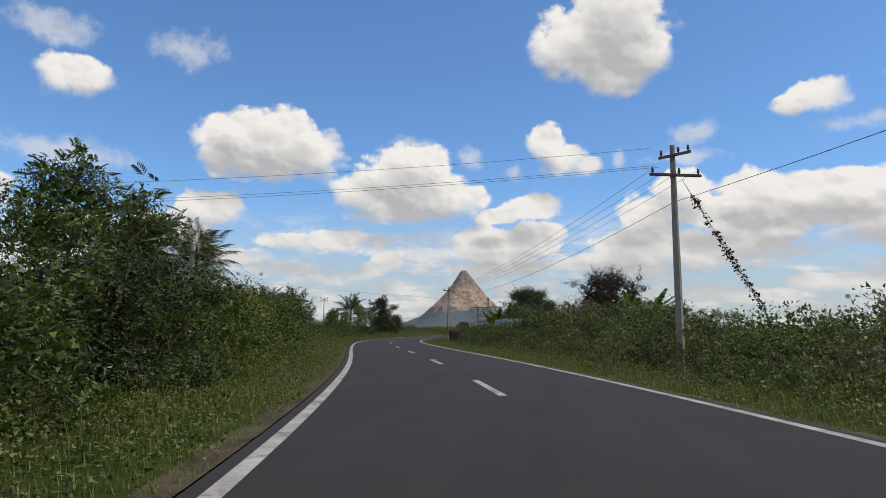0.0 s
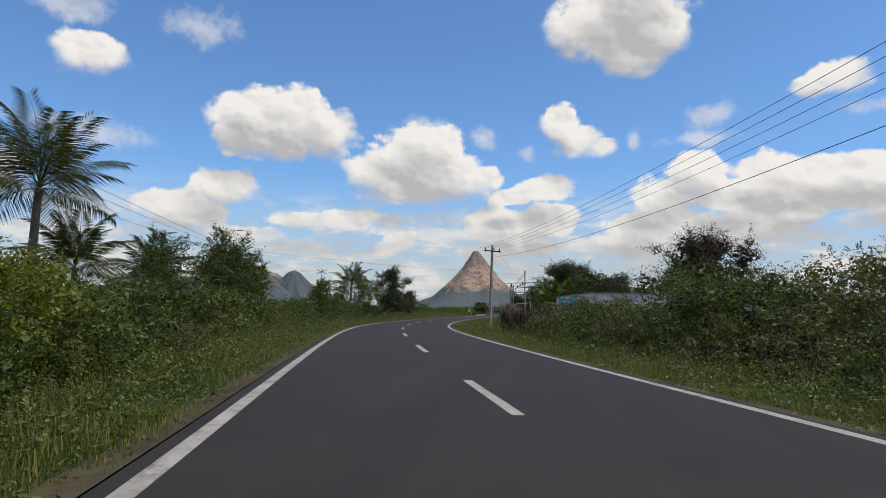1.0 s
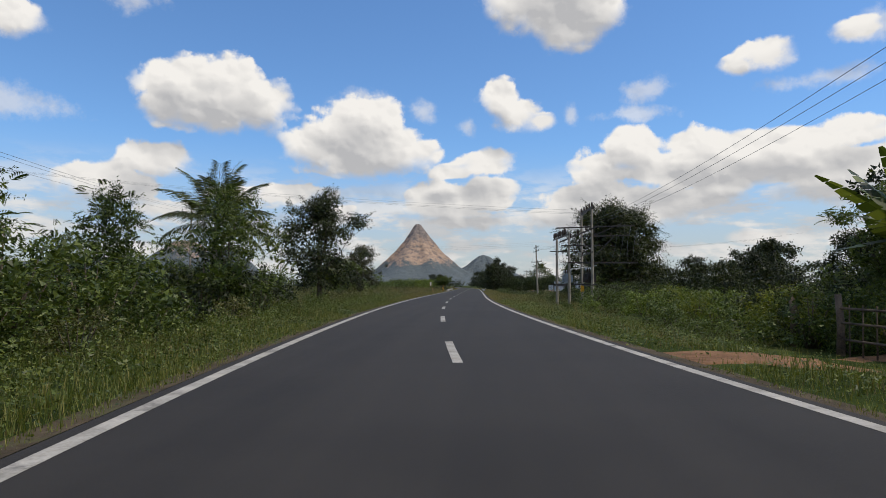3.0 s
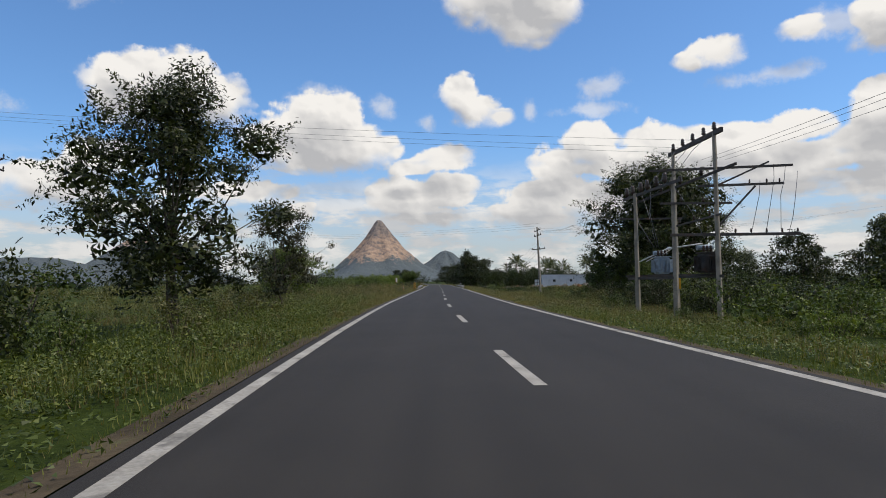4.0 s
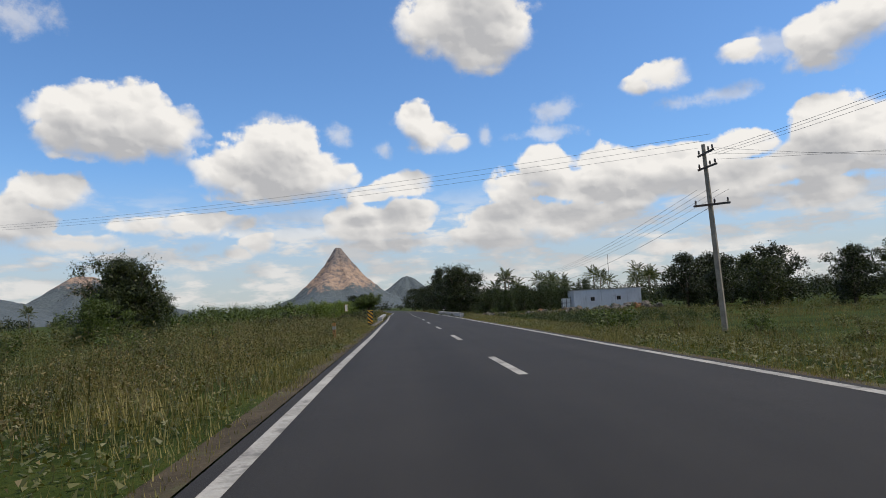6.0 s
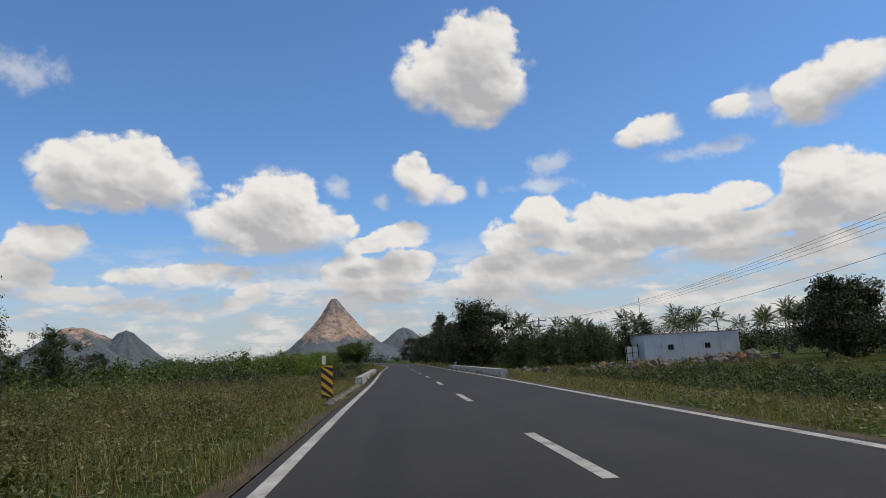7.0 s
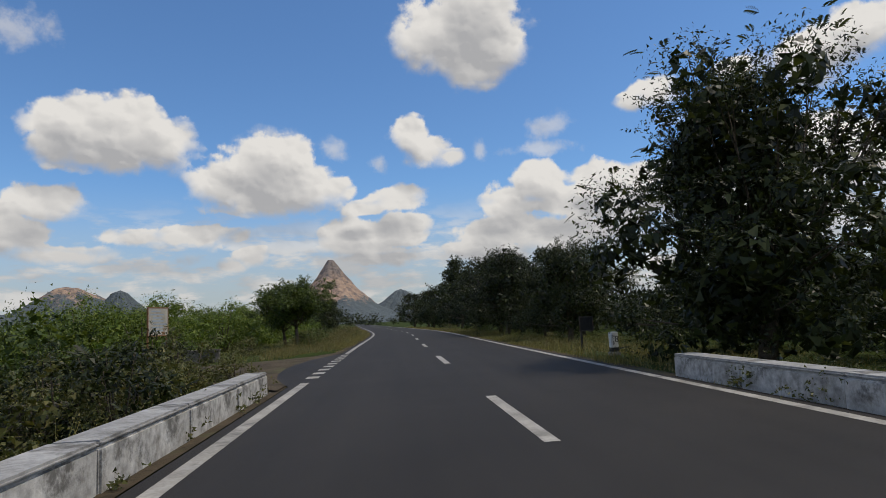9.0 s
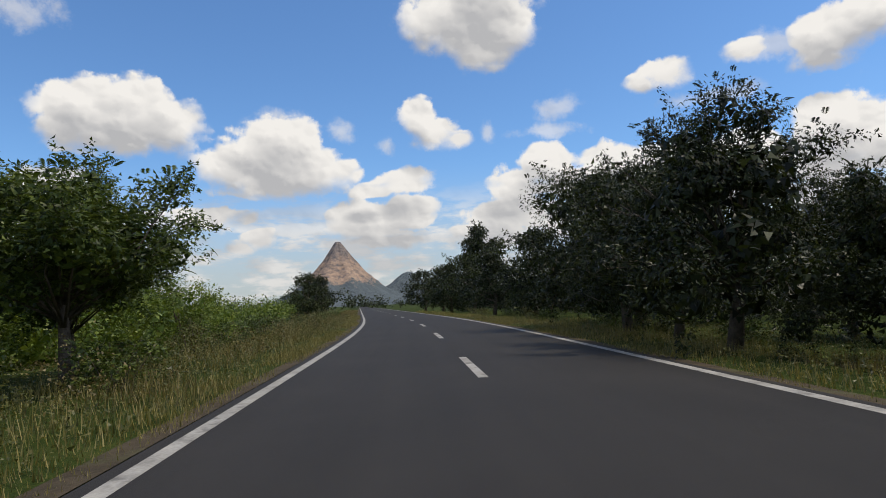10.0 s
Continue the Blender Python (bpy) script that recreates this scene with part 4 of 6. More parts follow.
T_NEEM = [tree(51 + k, L_MID, 5.2, 2.7, 1.2, 8500, 0.12, 2.8, 44, 0.7, "green tree with fine drooping leaves", rad=0.12, low=0.12, feather=0.42) for k in range(2)]
T_BARE = tree(61, L_BROWN, 9.4, 7.2, 2.6, 17000, 0.16, 2.0, 62, 0.3, "thin-leaved brownish tree with bare branches", dome=True, rad=0.30, low=0.36, dense=0.4)
T_THIN = tree(63, L_DULL, 4.5, 2.0, 1.1, 3400, 0.085, 2.6, 44, 0.9, "slender sparse young tree with hanging dry leaves", rad=0.05, low=0.24, dense=0.35)
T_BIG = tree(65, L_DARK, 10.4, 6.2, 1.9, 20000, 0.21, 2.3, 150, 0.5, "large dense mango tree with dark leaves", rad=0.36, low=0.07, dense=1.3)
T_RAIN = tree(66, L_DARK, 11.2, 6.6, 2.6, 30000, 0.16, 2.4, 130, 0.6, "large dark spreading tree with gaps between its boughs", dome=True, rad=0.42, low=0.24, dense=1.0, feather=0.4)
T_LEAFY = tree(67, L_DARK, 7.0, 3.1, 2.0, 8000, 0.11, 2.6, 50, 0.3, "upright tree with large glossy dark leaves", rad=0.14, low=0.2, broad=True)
T_FEATH = tree(69, L_MID, 5.0, 2.3, 1.2, 6500, 0.10, 2.8, 38, 0.3, "feathery green young tree", rad=0.07, low=0.1, feather=0.45)
T_DOME = tree(71, L_MID, 3.6, 3.0, 1.2, 6000, 0.13, 2.6, 36, 0.3, "low spreading feathery green tree", rad=0.12, low=0.1, feather=0.4)
T_DEEP = [tree(73 + k, L_DEEP, 5.2, 3.0, 1.1, 4800, 0.12, 2.6, 44, 0.4, "round deep green feathery tree", rad=0.12, low=0.12, feather=0.4) for k in range(2)]
T_CROWN = tree(77, L_MID, 4.9, 3.0, 1.6, 12000, 0.12, 2.6, 46, 0.6, "spreading deep green tree with a bare trunk foot", dome=True, rad=0.12, low=0.50, feather=0.3)
P_NEAR = [palm(81, 4.4, 3.6, 30), palm(82, 5.4, 3.8, 32), palm(83, 3.0, 3.2, 26)]
P_FAR = [palm(85, 5.6, 3.5, 16, pairs=22), palm(86, 7.0, 3.6, 16, pairs=22)]
# left side
stand("feath", T_FEATH, 101.7, -7.9, 0.94)
stand("feath", T_FEATH, 95.5, -9.0, 0.74)
stand("feath", T_FEATH, 90.5, -9.4, 0.78)
stand("feath", T_FEATH, 58.5, -8.2, 0.92)
stand("feath", T_FEATH, 63.5, -8.8, 0.86)
stand("feath", T_FEATH, 54.5, -9.6, 0.8)
stand("leafy", T_LEAFY, 120.5, -8.45, 1.12, None, 0.9)
stand("neem1", T_NEEM[1], 18.5, -9.0, 0.92)
stand("neem0", T_NEEM[0], 24.5, -9.6, 0.92)
stand("neem1", T_NEEM[1], 31, -11.5, 0.8)
stand("thin", T_THIN, 127.7, -6.8, 0.95)
stand("palm1", P_NEAR[1], 58.1, -16.4, 1.18, None, 1.02)
stand("palm1", P_NEAR[1], 54.5, -19.0, 1.1, None, 1.1)
stand("palm2", P_NEAR[2], 62, -16.5, 1.1)
stand("palm2", P_NEAR[2], 69, -15.5, 1.05)
stand("palm2", P_NEAR[2], 79, -15.0, 1.0)
stand("palm0", P_NEAR[0], 86, -17.0, 1.0)
stand("palm2", P_NEAR[2], 93, -18.0, 1.05)
stand("palm0", P_NEAR[0], 110.5, -11.8, 1.02)
stand("palm2", P_NEAR[2], 104, -26, 1.2)
stand("palm0", P_NEAR[0], 116, -34, 1.2)
stand("neem0", T_NEEM[0], 88, -9.2, 0.72)
stand("round1", T_ROUND[1], 66, -10.5, 0.66)
stand("dome", T_DOME, 160, -14.0, 1.25)
stand("deep0", T_DEEP[0], 246, -38, 1.2)
stand("pfar0", P_FAR[0], 322, -92, 0.85)
stand("big", T_BIG, 214, -28.5, 0.78, 10)
stand("dome", T_DOME, 192, -21, 0.8)
stand("round0", T_ROUND[0], 280, -48, 0.85)
stand("round2", T_ROUND[2], 300, -70, 0.9)
stand("crowned", T_CROWN, 266.3, -7.2, 0.95, 40, 0.82)
stand("crowned", T_CROWN, 269.0, -8.4, 0.8, None, 0.85)
stand("round1", T_ROUND[1], 322, -8.8, 0.8)
stand("round2", T_ROUND[2], 352, -9.5, 1.0)
stand("round0", T_ROUND[0], 380, -12, 1.1)
# right side
stand("bare", T_BARE, 95.8, 28.5)
stand("round2", T_ROUND[2], 101, 17.5, 1.05)
stand("neem1", T_NEEM[1], 99, 14.8, 0.9)
stand("banana", banana(91), 45.7, 16.8, 1.3)
stand("banana", banana(91), 48.2, 17.6, 1.35)
stand("near0", T_NEAR[0], 100, 20.5, 1.0)
stand("banana", banana(91), 94.2, 12.6, 1.45)
stand("banana", banana(91), 95.6, 14.2, 1.6)
stand("neem0", T_NEEM[0], 92.5, 15.6, 0.95)
stand("deep0", T_DEEP[0], 90.0, 17.5, 0.95)
stand("rain", T_RAIN, 156.8, 19.0, 1.06, None, 0.92)
stand("neem0", T_NEEM[0], 162, 17.0, 0.62)
stand("feath", T_FEATH, 158, 13.8, 0.62)
stand("neem1", T_NEEM[1], 149.5, 15.0, 0.55)
for k, (s, l, c) in enumerate([(118, 40, 1.0), (128, 46, 1.1), (140, 42, 1.0), (150, 52, 1.2), (219.6, 30.5, 1.0), (224, 36, 1.05), (218, 40, 1.1), (231, 42, 1.0), (208, 46, 1.0), (222, 33, 0.95), (216, 36, 0.9), (240, 45, 1.1), (206, 31, 0.75), (201, 36, 0.8), (212, 30, 0.7)]):
    stand(f"round{k % 3}", T_ROUND[k % 3], s, l, c)
stand("tall0", T_TALL[0], 240.4, 6.8, 0.92)
for k, (s, l, c) in enumerate([(250, 12.5, 0.55), (256.2, 6.9, 0.69), (267.7, 5.9, 0.8), (277.5, 7.2, 0.95), (265.2, 7.8, 0.5), (261.5, 8.4, 0.56), (272.5, 6.8, 0.72), (273, 12.5, 0.75), (262, 15.5, 0.62)]):
    stand(f"near{k % 2}", T_NEAR[k % 2], s, l, c * 1.06, None, 1.08)
for k, (s, l, c) in enumerate([(281, 9.0, 1.15), (286, 13.5, 1.3), (291, 11.5, 1.3), (300, 10.5, 1.15), (309, 12, 1.25), (322, 11, 1.2), (334, 11, 1.3), (347, 10, 1.2), (364, 11, 1.3), (384, 10, 1.4)]):
    stand(f"round{k % 3}", T_ROUND[k % 3], s, l, c)
stand("tall1", T_TALL[1], 352, 15.5, 1.5)
for k, (s, l, c) in enumerate([(236, 10.5, 0.62), (234, 12.5, 0.62), (243, 12.5, 0.70), (240, 16.0, 0.72), (236, 17.5, 0.70), (243, 20.5, 0.78), (238, 21.5, 0.72), (247, 16.5, 0.76), (255, 18, 0.8), (252, 23, 0.82), (262, 24, 0.86), (247, 27, 0.85)]):
    stand(f"deep{k % 2}", T_DEEP[k % 2], s, l, c)
for k in range(26):
    stand(f"pfar{k % 2}", P_FAR[k % 2], 292 + 40 * RNG.random(), 22 + 2.6 * k + 2 * RNG.random(), 0.86 + 0.22 * RNG.random())
for k, (s, l, c) in enumerate([(352, 120, 1.35), (358, 126, 1.5), (363, 131, 1.6), (360, 136, 1.4), (370, 142, 1.5)]):
    stand(f"pfar{k % 2}", P_FAR[k % 2], s, l, c)


def woods(name, seed, clumps, n, size, mat, label):
    rng = np.random.default_rng(seed)
    v = np.concatenate([cores(rng, clumps, 0.52, 30, 0.13), leaves(rng, clumps, n, size, 2.0, 0.2, 0.55)])
    tagged(part(name, quads(name, v, len(v)), mat), label, "woods", kind="stuff")


def far_woods():
    """Distant tree belts along the plain."""
    rng = np.random.default_rng(77)
    cl = []
    for k in range(520):
        a = radians(-52 + 108 * rng.random())
        d = 330 + 1100 * rng.random() ** 1.5
        x, y = -22 + d * math.sin(a), 150 + d * math.cos(a)
        s, l = road_coords(np.array([x]), np.array([y]))
        if abs(l[0]) < 12 and s[0] < 420:
            continue
        r = 2.0 + 2.2 * rng.random()
        for j in range(3):
            cl.append((x + r * rng.normal() * 0.8, y + r * rng.normal() * 0.5, -0.6 + r * (0.5 + 0.4 * j * rng.random()), r * (0.7 + 0.4 * rng.random())))
    woods("far_woods", 78, cl, 34000, 1.0, L_DARK, "distant belts of dark green trees on the plain")


def belt(s0, s1, l0, l1, n, r0, r1, seed, leaf, mat, label, name="thicket"):
    """A thicket over a stretch beside the road."""
    rng = np.random.default_rng(seed)
    cl = []
    for k in range(n):
        s, l = s0 + (s1 - s0) * rng.random(), l0 + (l1 - l0) * rng.random()
        x, y = spot(s, l)
        r = r0 + (r1 - r0) * rng.random()
        cl.append((x, y, lie(s, l) + r * 0.6, r))
        cl.append((x + r * 0.5 * rng.normal(), y + r * 0.5 * rng.normal(), lie(s, l) + r * (1.0 + 0.5 * rng.random()), r * 0.7))
    woods(name, seed + 1, cl, n * 125, leaf, mat, label)


far_woods()
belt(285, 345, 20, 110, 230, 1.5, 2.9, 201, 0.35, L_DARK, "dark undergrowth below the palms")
belt(240, 300, -14, -42, 230, 1.25, 2.05, 203, 0.14, L_MID, "green thicket of feathery bushes")
belt(300, 400, -10, -50, 160, 1.0, 1.9, 205, 0.25, L_CROP, "bright green thicket beyond the field")
belt(190, 240, -13, -60, 200, 0.6, 1.1, 207, 0.13, L_OLIVE, "low green scrub over the field")
belt(126, 200, -20, -90, 230, 0.4, 1.0, 209, 0.16, L_OLIVE, "low green scrub over the field")
belt(96, 150, 20, 60, 120, 0.8, 2.0, 211, 0.22, L_DARK, "dark scrub behind the roadside")
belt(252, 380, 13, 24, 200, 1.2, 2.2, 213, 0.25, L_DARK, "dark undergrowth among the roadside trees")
belt(10, 100, -13, -30, 160, 0.8, 1.7, 215, 0.2, L_MID, "green scrub behind the roadside bushes")
belt(170, 262, 34, 100, 170, 0.7, 1.7, 219, 0.25, L_DARK, "dark scrub over the plain")
belt(14, 64, 12.5, 26, 110, 0.9, 1.8, 217, 0.2, L_MID, "green scrub behind the roadside hedge")
belt(184, 210, 7.0, 17, 190, 0.18, 0.38, 221, 0.08, L_DEEP, "low dark scrub before the hut")
belt(92, 128, 9, 24, 130, 0.4, 0.95, 223, 0.10, L_MID, "creeper-covered low bushes beside the road")
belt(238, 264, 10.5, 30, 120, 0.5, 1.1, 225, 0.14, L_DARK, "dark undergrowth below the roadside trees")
for k, (s, l, c) in enumerate([(209, 33, 0.7), (213, 37, 0.8), (206, 40, 0.85), (200, 47, 0.9), (196, 56, 1.0)]):
    stand(f"round{k % 3}", T_ROUND[k % 3], s, l, c)
belt(268, 302, -11.5, -26, 120, 1.2, 1.8, 237, 0.10, L_CROP, "bright green feathery bushes beyond the side road")
belt(254.5, 278, -9.5, -28, 130, 0.75, 1.3, 227, 0.10, L_CROP, "bright green feathery bushes beyond the side road")
belt(207, 238, 8.5, 26, 170, 0.12, 0.32, 229, 0.08, L_OLIVE, "dusty low scrub on the waste ground")
for k, (s, l, c) in enumerate([(132, 25, 0.8), (140, 30, 1.0), (148, 33, 1.0), (128, 21.5, 0.62), (155, 38, 1.1), (137, 36, 1.1), (146, 25, 0.8)]):
    stand(f"round{k % 3}", T_ROUND[k % 3], s, l, c)
belt(138, 214, 13, 60, 240, 0.18, 0.5, 231, 0.10, L_OLIVE, "dusty low scrub on the open plain")
belt(207, 243, -5.5, -16, 130, 0.22, 0.6, 233, 0.09, L_OLIVE, "dusty green scrub behind the parapet")


# ---- poles and wires ----
def insulator(bm, x, y, z, k=1.0):
    """A ribbed pin insulator standing at a place."""
    zs = [0, 0.03, 0.05, 0.08, 0.10, 0.13, 0.15, 0.19]
    rs = [0.02, 0.02, 0.055, 0.03, 0.05, 0.028, 0.042, 0.02]
    tube(bm, [(x, y, z + a * k) for a in zs], [a * k for a in rs], 9)


def power_pole(s, l, high, arms, turn=0.0, lean=(0.0, 0.0), label="", base=0.15, pins=3, name="electric_pole"):
    """A tapered concrete pole with steel crossarms and pin insulators. arms: height, half length."""
    top = thing(name, label, "electric pole", at(s, l, None, turn), group="electric poles")
    bm = bmesh.new()
    tube(bm, [(0, 0, -0.4), (lean[0] * 0.5, lean[1] * 0.5, high * 0.5), (lean[0], lean[1], high)], [base, base * 0.82, base * 0.62], 4)
    bmesh.ops.bevel(bm, geom=[e for e in bm.edges if abs((e.verts[0].co - e.verts[1].co).z) > 0.5], offset=0.02, segments=1, affect="EDGES")
    part("shaft", bm, M_CONCRETE, top)
    for z, half, tilt in arms:
        f = z / high
        cx, cy = lean[0] * f, lean[1] * f
        bm = bmesh.new()
        box(bm, (2 * half, 0.07, 0.09), (cx, cy - base, z), Matrix.Rotation(radians(tilt), 4, "Y"), 0.01)
        box(bm, (0.09, 0.30, 0.05), (cx, cy, z), None, 0.008)
        arm = part("crossarm", bm, M_STEEL, top)
        for k in range(pins):
            u = -half + 0.1 + (2 * half - 0.2) * k / max(1, pins - 1)
            if abs(u) < 0.1:
                u = 0.12
            bm = bmesh.new()
            insulator(bm, cx + u, cy - base, z + 0.045 - u * math.tan(radians(tilt)), 1.0)
            part("insulator", bm, M_CERAMIC, arm, "brown porcelain insulator")
    return top


def wire(a, b, sag, r=0.0065, label="thin sagging overhead power wire"):
    bm = bmesh.new()
    A, B = Vector(a), Vector(b)
    pts = [A.lerp(B, k / 16) - Vector((0, 0, 4 * sag * (k / 16) * (1 - k / 16))) for k in range(17)]
    tube(bm, pts, r, 4)
    tagged(part("power_line", bm, M_WIRE), label, "wire", group="overhead wires")


def place3(s, l, z):
    return (*spot(s, l), z)


def span(p, q, offs, sag, r=0.0065):
    """Wires between two poles given as s, l, height; offs: across, height shifts."""
    for u, dz in offs:
        wire(place3(p[0], p[1] + u, p[2] + dz), place3(q[0], q[1] + u, q[2] + dz), sag + 0.1 * abs(u), r)


power_pole(22.8, 7.0, 7.35, [(6.35, 0.85, 0), (7.0, 0.55, -14)], 0, (0, 0), "tall grey concrete electric pole with two crossarms")
power_pole(76.0, 6.15, 6.3, [(5.85, 0.62, 4)], 0, (0.12, 0), "grey concrete electric pole with one crossarm")
power_pole(176.0, 11.5, 7.9, [(5.3, 0.8, -4), (6.9, 0.45, -18), (7.5, 0.4, -24)], 0, (-0.25, 0), "leaning concrete electric pole with tilted crossarms")
power_pole(31.0, -9.6, 4.7, [(4.45, 0.85, 10)], 30, (0, 0), "concrete electric pole among bushes")
power_pole(134.5, -23.6, 8.5, [(7.9, 0.9, 22), (7.9, 0.9, -22)], 0, (0, 0), "distant electric pole with crossed arms", 0.12)
power_pole(198.0, -35.3, 9.1, [(8.1, 0.9, 28), (8.1, 0.9, -28)], 0, (0, 0), "distant electric pole with forked arms", 0.12)
power_pole(253.0, 16.2, 5.9, [(5.5, 0.9, 0), (4.8, 0.8, 0)], 0, (0, 0), "concrete electric pole with two crossarms", 0.14)
span((22.8, 7.0, 6.2), (76.0, 6.15, 5.9), ((-0.75, 0), (-0.25, 0), (0.25, 0), (0.75, 0)), 0.7)
span((22.8, 7.0, 5.2), (76.0, 6.15, 5.2), ((0.0, 0),), 0.9, 0.009)
span((-28, 10.5, 5.4), (22.8, 7.0, 5.2), ((0.0, 0),), 0.9, 0.009)
span((76.0, 6.15, 5.8), (127.3, 10.9, 6.0), ((-0.5, 0), (0.0, 0), (0.5, 0)), 0.7)
for _u, _z in ((-0.5, 6.9), (0.0, 6.35), (0.45, 6.3)):
    wire(place3(22.8, 6.4 + 0.3 * _u, _z), place3(31.5 + _u, -9.6 - 20, _z - 0.5), 0.55)
span((31.0, -9.6, 4.4), (134.5, -23.6, 7.8), ((-0.8, 0), (0.0, 0.05), (0.8, 0)), 1.3)
for _u, _z in ((-0.6, 7.0), (0.0, 6.95), (0.6, 7.0)):
    wire(place3(129.5 + 2.2 * _u, 10.9, _z), place3(134.5 + _u, -44, 12.0), 0.5)
    wire(place3(176.0, 11.3 + 0.5 * _u, 7.5 + 0.5 * _u), place3(198.0 + _u, -35.3, 8.4 + 0.4 * _u), 0.6)
span((176.0, 11.5, 5.4), (253.0, 16.2, 5.4), ((-0.7, 0), (-0.25, 0), (0.25, 0), (0.7, 0)), 1.5)
span((176.0, 11.4, 4.7), (253.0, 16.2, 4.6), ((0.0, 0),), 1.9, 0.009)
span((131.7, 11.0, 6.0), (176.0, 11.5, 6.9), ((-0.4, 0), (0.0, 0), (0.4, 0)), 0.8)
span((253.0, 16.2, 5.5), (320, 24, 5.8), ((-0.7, 0), (0.0, 0), (0.7, 0)), 0.9)
for _k in range(3):
    wire(place3(176.0, 11.7, 7.2 - 0.25 * _k), place3(182 - 6 * _k, 48, 8.6), 0.8)


def creeper_stay():
    top = thing("stay_wire", "slanting pole stay wire overgrown with a leafy creeper", "stay wire")
    a, b = Vector(place3(22.8, 7.3, 5.9)), Vector(place3(23.6, 11.2, 0.4))
    bm = bmesh.new()
    tube(bm, [a, a.lerp(b, 0.5), b], 0.01, 5)
    part("cable", bm, M_WIRE, top)
    rng = np.random.default_rng(5)
    cl = [(*(a.lerp(b, 0.1 + 0.9 * k / 40)), 0.05 + 0.06 * rng.random()) for k in range(41)]
    v = leaves(rng, cl, 520, 0.11, 1.6, 0.5, 0.2)
    part("creeper", quads("creeper", v, len(v)), L_BROWN, top, "dark withered creeper leaves")


creeper_stay()


